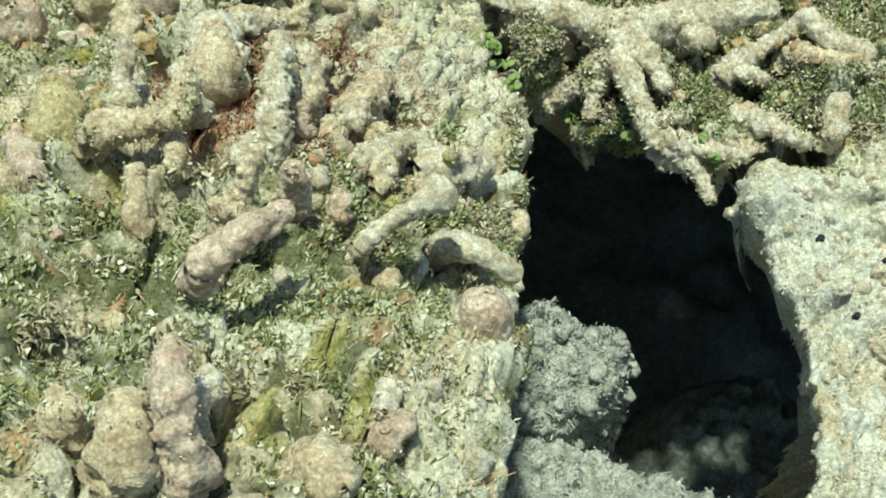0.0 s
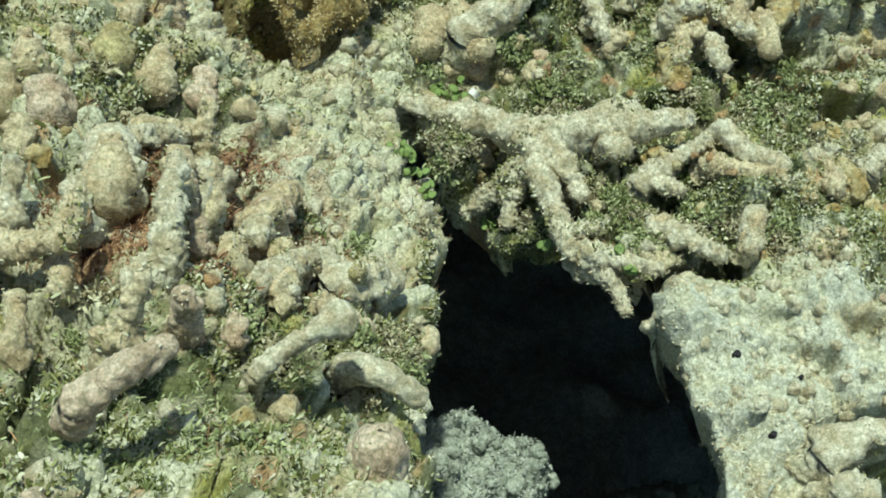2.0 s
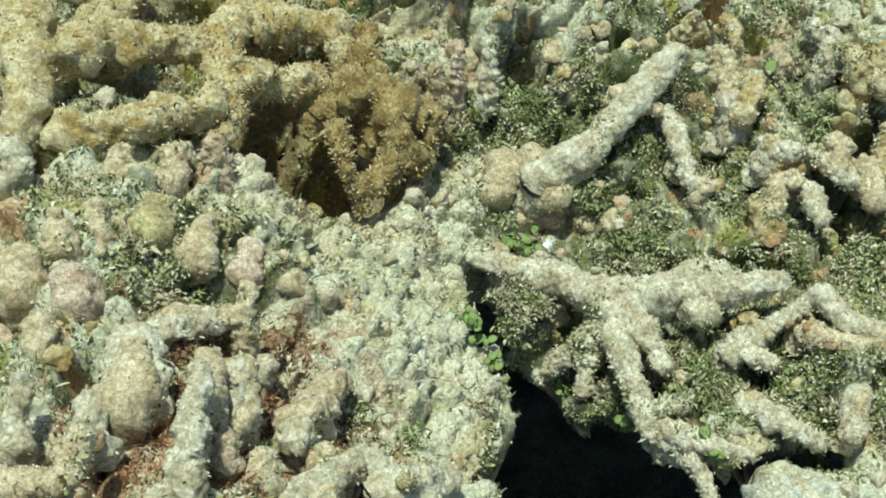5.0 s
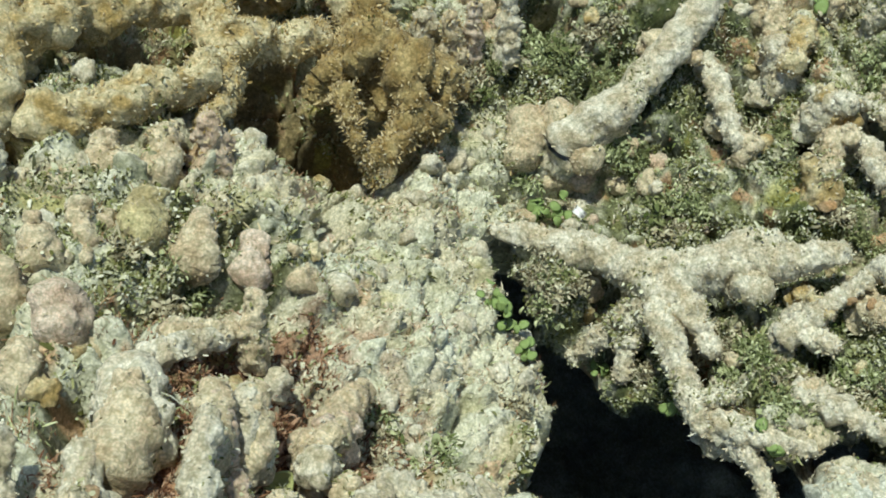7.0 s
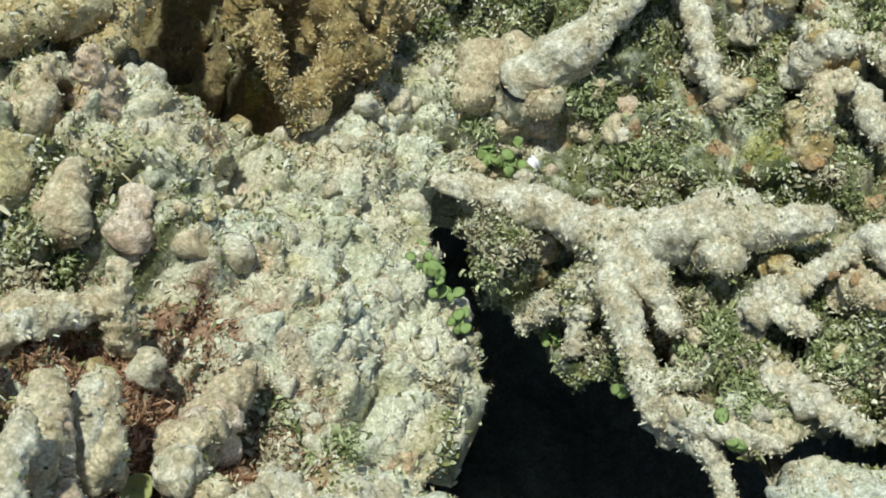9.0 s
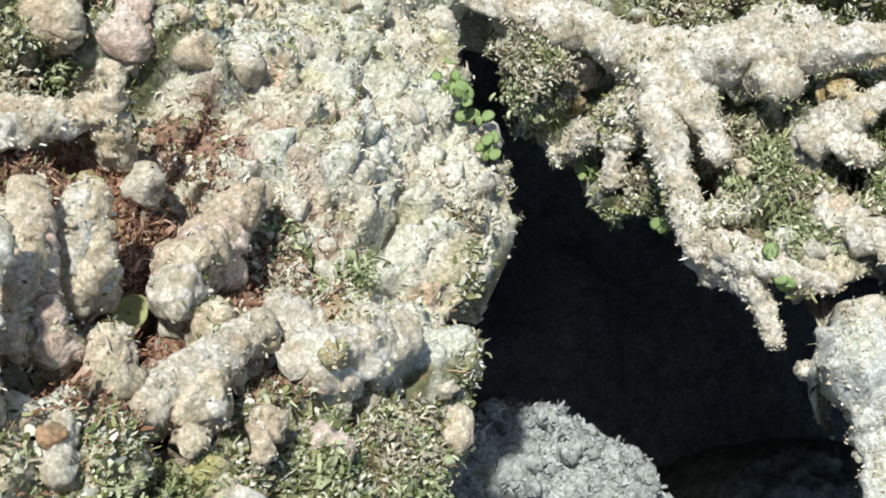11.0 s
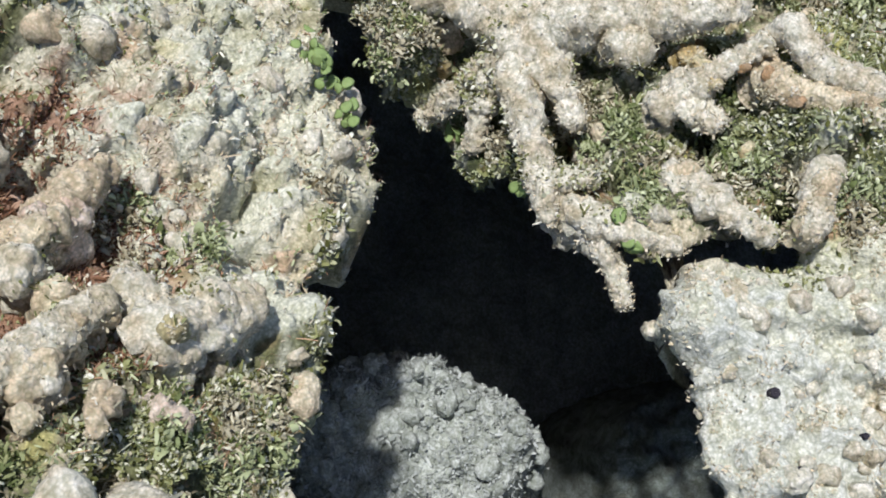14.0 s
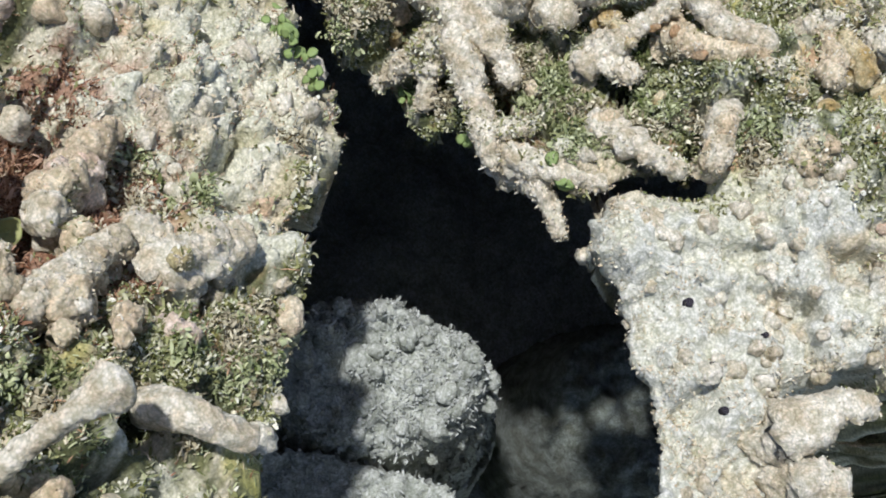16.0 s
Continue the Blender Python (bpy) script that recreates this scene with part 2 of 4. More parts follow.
def regions(x, y):
    """How far each growth covers the reef in plan: pale knobbly mound, green turf, brown turf, white plate."""
    mound = np.maximum.reduce([blob(x, y, 0.058, -0.10, 0.08, 0.10), blob(x, y, 0.045, 0.02, 0.06, 0.07), blob(x, y, 0.035, -0.14, 0.05, 0.045),
                               0.9 * blob(x, y, 0.05, -0.45, 0.05, 0.06), 0.8 * blob(x, y, -0.07, -0.02, 0.05, 0.04), 0.9 * blob(x, y, 0.05, -0.215, 0.03, 0.025)])
    plate = smooth(-0.012, 0.008, plate_field(x, y)) * smooth(0.25, 0.28, x)
    brown = np.maximum.reduce([blob(x, y, -0.035, -0.20, 0.07, 0.05), 0.8 * blob(x, y, -0.02, -0.25, 0.045, 0.03), 0.6 * blob(x, y, 0.015, -0.24, 0.03, 0.02), 0.55 * blob(x, y, -0.03, -0.13, 0.03), 0.75 * blob(x, y, -0.07, -0.16, 0.05, 0.04), 0.7 * blob(x, y, -0.09, -0.25, 0.05, 0.05)])
    # ledge blobs near x 0.37 and 0.42: turf, with shadow darkened into the cover
    green = np.maximum.reduce([0.5 * blob(x, y, 0.0, -0.38, 0.10, 0.08), blob(x, y, 0.15, 0.14, 0.05, 0.05), blob(x, y, 0.30, 0.03, 0.05, 0.05),
                               0.8 * blob(x, y, 0.05, -0.28, 0.05, 0.04), 0.8 * blob(x, y, -0.09, -0.10, 0.05, 0.04), 0.9 * blob(x, y, 0.31, -0.06, 0.06, 0.05),
                               0.9 * blob(x, y, 0.20, -0.08, 0.04, 0.03), 0.5 * blob(x, y, 0.25, 0.06, 0.1, 0.1), 0.9 * blob(x, y, 0.10, -0.16, 0.012, 0.02), blob(x, y, 0.385, 0.028, 0.055, 0.035), 0.8 * blob(x, y, 0.13, -0.02, 0.03, 0.025), 0.85 * blob(x, y, 0.37, -0.05, 0.09, 0.06), 0.6 * blob(x, y, 0.42, -0.10, 0.06, 0.04)])
    return mound * (1 - plate), green * (1 - plate), brown * (1 - plate), plate


def reef_surface(x, y):
    """The reef's skin above plan points: places and cover colours."""
    base = relief(x, y)
    mound, green, brown, plate = regions(x, y)
    hollow = blob(x, y, -0.12, 0.10, 0.075, 0.05) + blob(x, y, -0.045, 0.06, 0.045, 0.035) + 0.7 * blob(x, y, -0.28, 0.12, 0.06, 0.08) + blob(x, y, -0.14, 0.21, 0.04)
    base = base - 0.10 * np.clip(hollow, 0, 1) - 0.050 * blob(x, y, 0.19, -0.06, 0.08, 0.05) - 0.012 - 0.010 * np.clip(1 - mound - plate, 0, 1) - 0.034 * brown - 0.014 * plate
    base = base + 0.030 * blob(x, y, 0.132, -0.022, 0.028, 0.020) - 0.075 * np.clip(1.3 * blob(x, y, 0.410, 0.086, 0.05, 0.016) + blob(x, y, 0.30, 0.215, 0.02, 0.012) + blob(x, y, 0.115, 0.20, 0.014, 0.02), 0, 1)
    p = np.c_[x, y, base]
    warp = p + 0.004 * np.c_[vnoise(p, 0.012, 5), vnoise(p, 0.012, 6), vnoise(p, 0.012, 7)]
    big, bigown = cells(warp, 0.034, 11)
    knob, own = cells(warp, 0.013, 21)
    small, _ = cells(warp, 0.0055, 31)
    lumps = 0.020 * np.sqrt(np.clip(1 - big, 0, 1)) + 0.0085 * np.sqrt(np.clip(1 - 1.5 * knob * knob, 0, 1)) * (0.5 + own) + 0.0028 * np.sqrt(np.clip(1 - small, 0, 1))
    rough = 0.020 * fbm(p, 0.06, 2, 41) + 0.0035 * fbm(p, 0.011, 2, 51)
    wide = np.clip(1 - 0.6 * mound - 0.9 * plate, 0, 1)
    rough = rough - 0.016 * wide * smooth(0.16, 0.0, np.abs(vnoise(warp, 0.04, 62)))
    pits = smooth(0.36, 0.72, vnoise(warp, 0.03, 61)) * (1 - 0.7 * np.clip(mound + plate, 0, 1))
    rise = lumps * (0.8 + 0.65 * mound + 0.1 * plate) + rough * (1 - 0.25 * plate) - (0.032 + 0.026 * smooth(0.2, 0.26, x)) * pits
    holes, which = cells(p, 0.011, 71)
    rise = rise - 0.010 * plate * (which > 0.62) * smooth(0.26, 0.12, holes)
    # cover: pale on the knobs' tops, darker green and brown in the gaps between
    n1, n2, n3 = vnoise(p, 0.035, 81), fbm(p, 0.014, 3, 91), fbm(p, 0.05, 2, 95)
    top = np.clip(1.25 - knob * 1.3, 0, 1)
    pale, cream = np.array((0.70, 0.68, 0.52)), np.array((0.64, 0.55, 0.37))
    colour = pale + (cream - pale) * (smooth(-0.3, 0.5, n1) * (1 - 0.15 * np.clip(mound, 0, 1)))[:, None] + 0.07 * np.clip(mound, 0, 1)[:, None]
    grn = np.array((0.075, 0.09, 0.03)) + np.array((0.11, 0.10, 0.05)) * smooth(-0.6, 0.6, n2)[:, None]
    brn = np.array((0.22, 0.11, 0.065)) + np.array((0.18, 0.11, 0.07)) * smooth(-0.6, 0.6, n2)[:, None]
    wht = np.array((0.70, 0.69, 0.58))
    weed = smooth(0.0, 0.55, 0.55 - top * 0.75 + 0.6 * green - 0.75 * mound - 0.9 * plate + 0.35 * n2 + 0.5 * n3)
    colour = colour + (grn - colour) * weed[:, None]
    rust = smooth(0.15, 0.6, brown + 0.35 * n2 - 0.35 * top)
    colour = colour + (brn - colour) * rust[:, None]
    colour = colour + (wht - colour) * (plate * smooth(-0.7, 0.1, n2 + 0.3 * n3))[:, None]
    # darker olive tone in the hollows; patches of other growths: yellow-green and orange spots
    olive = np.array((0.24, 0.19, 0.09)) + np.array((0.14, 0.10, 0.05)) * smooth(-0.5, 0.6, n2)[:, None]
    colour = colour + (olive - colour) * smooth(0.15, 0.6, np.clip(hollow, 0, 1) + 0.2 * n2)[:, None]
    bare = np.clip(1 - mound - plate, 0, 1)
    colour = colour + (np.array((0.46, 0.43, 0.11)) - colour) * (0.75 * smooth(0.42, 0.72, vnoise(p, 0.022, 121)) * bare)[:, None]
    colour = colour + (np.array((0.56, 0.33, 0.17)) - colour) * (0.8 * smooth(0.45, 0.72, vnoise(p, 0.016, 131)) * (1 - plate) * (1 - 0.6 * np.clip(mound, 0, 1)))[:, None]
    fleck = smooth(0.20, 0.55, vnoise(warp, 0.013, 141) + 0.25 * n2) * np.clip(mound, 0, 1)
    colour = colour + (np.array((0.40, 0.36, 0.17)) - colour) * (0.7 * fleck)[:, None]
    return p, rise, colour


def reef_mesh(x0, x1, y0, y1, step, keeps):
    """One sheet of the reef, with lips that fold down and back under at the cleft and the outer edge."""
    gx, gy = np.arange(x0, x1 + step / 2, step), np.arange(y0, y1 + step / 2, step)
    X, Y = [a.ravel() for a in np.meshgrid(gx, gy)]
    wob = np.c_[X, Y, 0 * X]
    wx, wy = X + 0.006 * fbm(wob, 0.03, 3, 101), Y + 0.006 * fbm(wob, 0.03, 3, 102)
    s1, ax, ay = signed(wx, wy, CLEFT)
    s2, bx, by = signed(wx, wy, EDGE)
    first = s1 < s2
    s, nx, ny = np.where(first, s1, s2), np.where(first, ax, bx), np.where(first, ay, by)
    border = np.minimum.reduce([X - x0, x1 - X, Y - y0, y1 - Y])
    inner = np.clip(-s, 0, 0.06)
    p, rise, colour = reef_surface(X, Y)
    # slope of the plan relief, to lift lumps off it at right angles
    e = 0.004
    sx, sy = (relief(X + e, Y) - relief(X - e, Y)) / (2 * e), (relief(X, Y + e) - relief(X, Y - e)) / (2 * e)
    norm = np.c_[-sx, -sy, np.ones(len(X))]
    lip = smooth(0.0, 0.03, inner)
    norm[:, 0] -= 1.5 * nx * lip
    norm[:, 1] -= 1.5 * ny * lip
    norm /= np.linalg.norm(norm, axis=1)[:, None]
    round_off = np.clip(1 - s / 0.02, 0, 1) ** 2
    p[:, 2] -= 0.010 * round_off * (s > 0) + (0.010 + 6.5 * inner) * (s <= 0)
    back = inner + np.where(first, 3.2, 0.6) * smooth(0.0, 0.002, inner) * inner
    p[:, 0] += nx * back
    p[:, 1] += ny * back
    q = p + norm * rise[:, None]
    q[:, 0] += 0.003 * vnoise(p, 0.008, 111)
    q[:, 1] += 0.003 * vnoise(p, 0.008, 112)
    q[:, 2] -= 1.5 * smooth(0.02, 0.0, border)
    w, h = len(gx), len(gy)
    i = (np.arange(h - 1)[:, None] * w + np.arange(w - 1)).ravel()
    f = np.c_[i, i + 1, i + 1 + w, i + w]
    shelf = (side(X, Y) > 0) & (s1 < s2)
    ok = (s[f] > -0.058).all(1) & ((s[f] > -0.012).all(1) | ~shelf[f].any(1))
    for a, b in ((0, 1), (1, 2), (2, 3), (3, 0)):
        ok &= (np.linalg.norm(q[f[:, a]] - q[f[:, b]], axis=1) < 0.045) | (border[f[:, a]] < 0.03)
    f = f[ok]
    mx, my = X[f].mean(1), Y[f].mean(1)
    for keep in keeps:
        g = f[keep(mx, my)]
        used = np.unique(g)
        index = np.full(len(q), -1)
        index[used] = np.arange(len(used))
        yield q[used], index[g], colour[used], norm[used]


def side(x, y):
    """Positive on the right-hand mass."""
    cx = np.interp(y, (-0.8, -0.45, -0.2, -0.05, 0.0, 0.07, 0.16, 0.8), (0.17, 0.17, 0.19, 0.105, 0.09, 0.095, 0.11, 0.13))
    return x - cx


def on_plate(x, y):
    return plate_field(x, y)


SHEETS, REEF = {}, {}
KINDS = (("reef_mound", "knobbly cream reef mass overgrown with algae turf, steep and lumpy", "coral reef"),
         ("reef_ledge", "weedy reef ledge of old coral rubble above a dark cleft", "coral reef"),
         ("plate_coral", "whitish pitted plate of dead coral beside the cleft", "coral"))
for (name, label, category), (v, f, c, nrm) in zip(KINDS, reef_mesh(-0.34, 0.66, -0.60, 0.50, 0.0018, (
        lambda x, y: side(x, y) < 0, lambda x, y: (side(x, y) >= 0) & (on_plate(x, y) < 0), lambda x, y: (side(x, y) >= 0) & (on_plate(x, y) >= 0)))):
    SHEETS[name] = (v, nrm)
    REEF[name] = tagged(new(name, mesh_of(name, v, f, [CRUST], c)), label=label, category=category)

# the sea floor under it all, one sheet out to the horizon
def seabed():
    r = np.concatenate([np.arange(0, 0.6, 0.014), np.geomspace(0.6, 900, 60)])
    a = np.linspace(0, 2 * np.pi, 221)[:-1]
    R, A = [m.ravel() for m in np.meshgrid(r, a)]
    x, y = 0.2 + R * np.cos(A), -0.25 + R * np.sin(A)
    p = np.c_[x, y, 0 * x]
    z = -0.72 + 0.64 * smooth(0.75, 1.3, R) + 0.02 * fbm(p, 0.08, 3, 201) * (1 + R) + 0.006 * fbm(p, 0.012, 2, 205)
    n, k = len(r), len(a)
    j = np.arange(k)[:, None]
    i = np.arange(n - 1)
    f = np.stack([j * n + i, j * n + i + 1, (j + 1) % k * n + i + 1, (j + 1) % k * n + i], -1).reshape(-1, 4)
    return mesh_of("ground", np.c_[x, y, z], f, [SEABED])


tagged(new("ground", seabed()), label="grey rubble sea floor in the depth of the cleft", category="ground", kind="structure")


BOULDERS = {}


def boulder(name, x0, x1, y0, y1, height, mat, label, step=0.0026, seed=0):
    """A knobbly rock that rises from the sea floor inside the cleft."""
    gx, gy = np.arange(x0, x1, step), np.arange(y0, y1, step)
    X, Y = [a.ravel() for a in np.meshgrid(gx, gy)]
    z = height(X, Y)
    z = z - 0.25 * smooth(-0.55, -0.70, z)
    p = np.c_[X, Y, z]
    warp = p + 0.005 * np.c_[vnoise(p, 0.012, 5 + seed), vnoise(p, 0.012, 6 + seed), vnoise(p, 0.012, 7 + seed)]
    big, _ = cells(warp, 0.03, 11 + seed)
    knob, own = cells(warp, 0.014, 21 + seed)
    small, _ = cells(warp, 0.0045, 31 + seed)
    rise = 0.024 * np.sqrt(np.clip(1 - big, 0, 1)) + 0.016 * np.sqrt(np.clip(1 - 1.4 * knob * knob, 0, 1)) * (0.4 + own) + 0.003 * (1 - small) + 0.02 * fbm(p, 0.05, 3, 41 + seed)
    q = p + np.c_[0.004 * vnoise(p, 0.007, 51 + seed), 0.004 * vnoise(p, 0.007, 52 + seed), rise]
    w, h = len(gx), len(gy)
    i = (np.arange(h - 1)[:, None] * w + np.arange(w - 1)).ravel()
    f = np.c_[i, i + 1, i + 1 + w, i + w]
    f = f[(q[f][:, :, 2] > -0.92).any(1)]
    used = np.unique(f)
    index = np.full(len(q), -1)
    index[used] = np.arange(len(used))
    BOULDERS[name] = q[used]
    REEF[name] = tagged(new(name, mesh_of(name, q[used], index[f], [mat])), label=label, category="coral")


boulder("grey_coral", 0.02, 0.36, -0.38, -0.08,
        lambda x, y: -0.70 + 0.47 * smooth(0.05, 0.8, blob(x, y, 0.17, -0.225, 0.13, 0.09)) + 0.030 * blob(x, y, 0.18, -0.165, 0.02) + 0.035 * blob(x, y, 0.255, -0.205, 0.035),
        GREY, "grey knobbly coral head in shade on the cleft floor", step=0.0022)
boulder("front_rock", -0.02, 0.48, -0.70, -0.22,
        lambda x, y: -0.70 + (0.47 + np.clip(1.2 * (x - 0.22), 0, 0.2) + 0.4 * np.clip(-0.32 - y, 0, 0.3))
        * smooth(0.014, -0.010, y - np.interp(x, (0, 0.14, 0.22, 0.30, 0.5), (-0.27, -0.275, -0.29, -0.36, -0.46))),
        GREY, "pale rough rock rising in the mouth of the cleft", step=0.0034, seed=300)
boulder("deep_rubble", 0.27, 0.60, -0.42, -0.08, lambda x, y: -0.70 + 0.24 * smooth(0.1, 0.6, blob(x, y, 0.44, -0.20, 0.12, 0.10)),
        SHADED_RUBBLE, "grey coral rubble under the plate, its shade put into the colour", step=0.004, seed=400)


# ---- branches, fingers and knobs of coral ----
def tube(points, seed, lump=0.24, nodule=0.0020, sides=30, blunt=1.0, fuzz=1.0):
    """A knobbly stem through points (x, y, z, radius), with a rounded tip; its first end runs on into what it grows from."""
    P = np.array(points, float)
    P[:, 3] *= 0.92
    P[0, 3] *= 1.25
    d0 = P[0, :3] - P[1, :3]
    size = np.linalg.norm(d0)
    P = np.vstack([np.r_[P[0, :3] + d0 / size * P[0, 3] * 0.3 - (0, 0, 1.6 * P[0, 3]), P[0, 3] * 1.1], P])
    seg = np.r_[0, np.cumsum(np.linalg.norm(np.diff(P[:, :3], axis=0), axis=1))]
    rad = P[:, 3].mean()
    count = int(np.clip(seg[-1] / max(0.0012, rad * 0.11), 10, 90))
    s = np.linspace(0, seg[-1], count)
    C = np.stack([np.interp(s, seg, P[:, k]) for k in range(4)], 1)
    for _ in range(max(1, count // 9)):
        C[1:-1] = 0.25 * C[:-2] + 0.5 * C[1:-1] + 0.25 * C[2:]
    # rounded end
    end, way = C[-1, :3].copy(), C[-1, :3] - C[-3, :3]
    way /= np.linalg.norm(way)
    r = C[-1, 3]
    cap = np.array([np.r_[end + way * r * blunt * np.sin(a), r * np.cos(a)] for a in np.radians((18, 36, 52, 66, 78, 87))])
    C = np.vstack([C, cap])
    T = np.gradient(C[:, :3], axis=0)
    T /= np.maximum(np.linalg.norm(T, axis=1), 1e-9)[:, None]
    U = np.cross(T, (0.3, 0.2, 1.0))
    bad = np.linalg.norm(U, axis=1) < 0.15
    U[bad] = np.cross(T[bad], (1.0, 0.1, 0))
    U /= np.linalg.norm(U, axis=1)[:, None]
    V = np.cross(T, U)
    a = np.linspace(0, 2 * np.pi, sides + 1)[:-1]
    ring = np.cos(a)[None, :, None] * U[:, None] + np.sin(a)[None, :, None] * V[:, None]
    pts = (C[:, None, :3] + ring * C[:, None, 3:]).reshape(-1, 3)
    out = ring.reshape(-1, 3)
    rr = np.repeat(C[:, 3], sides)
    near, own = cells(pts, 0.0048, 500 + seed)
    bumps = lump * rr * 1.2 * fbm(pts, rad * 1.3, 3, 510 + seed) + nodule * (1.2 - 1.5 * near) + 0.0013 * fbm(pts, 0.0045, 2, 520 + seed)
    pts = pts + out * bumps[:, None]
    n = len(C)
    j, i = np.meshgrid(np.arange(n - 1), np.arange(sides), indexing="ij")
    f = np.stack([j * sides + i, j * sides + (i + 1) % sides, (j + 1) * sides + (i + 1) % sides, (j + 1) * sides + i], -1).reshape(-1, 4)
    f = np.vstack([f, [[(n - 1) * sides + k % sides for k in q] for q in ((0, 1, sides // 2, sides // 2 + 1),)]])
    STEM_SKIN.append((pts, out, np.full(len(pts), fuzz)))
    return pts, f


STEM_SKIN = []


def lump_mesh(name, seed, mat):
    """A small knobbly boss of coral, half sunk in the reef."""
    u, w = np.meshgrid(np.linspace(0, 2 * np.pi, 16)[:-1], np.linspace(0.05, np.pi * 0.72, 10))
    q = np.c_[(np.cos(u) * np.sin(w)).ravel(), (np.sin(u) * np.sin(w)).ravel(), np.cos(w).ravel()]
    near, _ = cells(q + seed, 0.5, 600 + seed)
    p = q * (1 + 0.45 * fbm(q + seed, 0.8, 3, 610 + seed) + 0.3 * (0.7 - near))[:, None]
    j, i = np.meshgrid(np.arange(9), np.arange(15), indexing="ij")
    f = np.stack([j * 15 + i, (j + 1) * 15 + i, (j + 1) * 15 + (i + 1) % 15, j * 15 + (i + 1) % 15], -1).reshape(-1, 4)
    return mesh_of(name, p, f, [mat])


LUMPS = [lump_mesh("lump", k, m) for k, m in enumerate((WHITE, CREAM, WHITE, TAN, CREAM, PINK, GREY, YELLOW))]
rng = np.random.default_rng(11)
MAT_LUMP = {"pale_coral": 0, "cream_coral": 1, "tan_coating": 3, "pinkish_coral": 5, "yellowish_coral": 7}
STEM_ROOTS = []
COUNT = [0]


def stem_thing(name, points, mat, label, category="coral", group="", **kw):
    COUNT[0] += 1
    v, f = tube(points, COUNT[0] * 7, **kw)
    STEM_ROOTS.append(points)
    org = np.array(points[0][:3])
    if points[0][3] < 0.0075 and name != "coral_branch":
        ob = new(name, mesh_of(name, v - org, f, [mat]))
        ob.location = org
        return tagged(ob, label=label, category=category, group=group)
    ob = empty_thing(name, org, label, category, group)
    part("stem", mesh_of("stem", v - org, f, [mat]), ob)
    # knobby outgrowths on its flanks
    for k in rng.choice(np.arange(len(v) // 5, len(v) - 30), 5, replace=False):
        size = points[0][3] * rng.uniform(0.18, 0.42)
        up = Vector(STEM_SKIN[-1][1][k])
        bud = part("nodule", LUMPS[MAT_LUMP[mat.name]], ob)
        bud.matrix_basis = Matrix.LocRotScale(Vector(v[k] - org) - up * size * 0.5, up.to_track_quat("Z", "Y"), Vector((size, size, size * rng.uniform(0.8, 1.4))))
    return ob


def stem_part(name, points, mat, parent, label="", **kw):
    COUNT[0] += 1
    v, f = tube(points, COUNT[0] * 7, **kw)
    STEM_ROOTS.append(points)
    return part(name, mesh_of(name, v - np.array(parent.location), f, [mat]), parent, label)


def finger(*p):
    if p[0][0] > 0.12:
        p = [(*q[:3], q[3] * 0.62) for q in p]
    else:
        p = [(*q[:3], q[3] * (0.6 if -0.46 < p[0][1] < -0.27 else 0.77)) for q in p]
    tall = p[-1][2] - p[0][2]
    mat = (CREAM, PINK, WHITE, CREAM)[COUNT[0] % 4] if p[0][0] < 0.1 else (WHITE, CREAM, TAN)[COUNT[0] % 3]
    tone = {"cream_coral": "cream", "pinkish_coral": "pinkish", "pale_coral": "pale", "tan_coating": "tan"}[mat.name]
    stem_thing("finger_coral", p, mat, f"{'stout' if p[0][3] > 0.012 else 'slim'} {tone} finger of dead coral rooted in algae turf", group="coral fingers", lump=0.34, fuzz=0.4 if p[0][0] < 0.12 else 1.2)


def stub(*p):
    mat = (WHITE, CREAM, WHITE, TAN)[COUNT[0] % 4]
    tone = {"cream_coral": "cream", "pale_coral": "whitish", "tan_coating": "tan"}[mat.name]
    stem_thing("coral_stub", p, mat, f"short knobbly {tone} coral stub on the weedy ledge", group="coral stubs", lump=0.42, nodule=0.0026, fuzz=1.3)


def wlump(*p):
    stem_thing("lumpy_coral", p, WHITE, "bright white lumpy coral clump with a frilled edge", lump=0.5, nodule=0.002)


def yellow(*p):
    stem_thing("finger_coral", p, YELLOW, "yellow-tinged blunt coral finger rooted in turf", group="coral fingers", lump=0.3)


def twig(*p):
    stem_thing("coral_twig", p, (CREAM, WHITE)[COUNT[0] % 2], "pale broken coral twig lying in the turf", group="coral twigs", nodule=0.0008)


def knob(*p):
    stem_thing("round_coral", p, WHITE, "small pale round coral knob")


def nub(*p):
    stem_thing("round_coral", p, YELLOW, "small yellowish coral knob on a white lump")


def spoon(*p):
    stem_thing("coral_branch", p, WHITE, "pale curved coral branch with a flared spoon end", lump=0.12, fuzz=0.05, nodule=0.0004, blunt=0.6)


def wfinger(*p):
    stem_thing("finger_coral", p, WHITE, "smooth white coral finger hanging over the cleft", group="coral fingers", lump=0.12, fuzz=0.05, nodule=0.0004)


def pinkknob(*p):
    stem_thing("round_coral", p, PINK, "pink rounded coral knob at the cleft's rim", lump=0.14, fuzz=0.1, nodule=0.0006)


def stick(*p):
    stem_thing("coral_branch", p, PINK, "straight pinkish broken coral stick lying on turf", lump=0.14, fuzz=0.1, nodule=0.0006)


log_thing = empty_thing("dead_branch", (0.15, 0.08, 0.0), "long whitish fallen coral branch with stubs and orange crust", "coral")


def log(*p):
    stem_part("stem", p, WHITE, log_thing, nodule=0.0014)


def logstub(*p):
    stem_part("stub", [(*q[:3], q[3] * 0.75) for q in p], CREAM, log_thing, "cream stub with orange crust")


def logknob(*p):
    stem_part("knob", p, CREAM, log_thing, "lumpy cream knob")


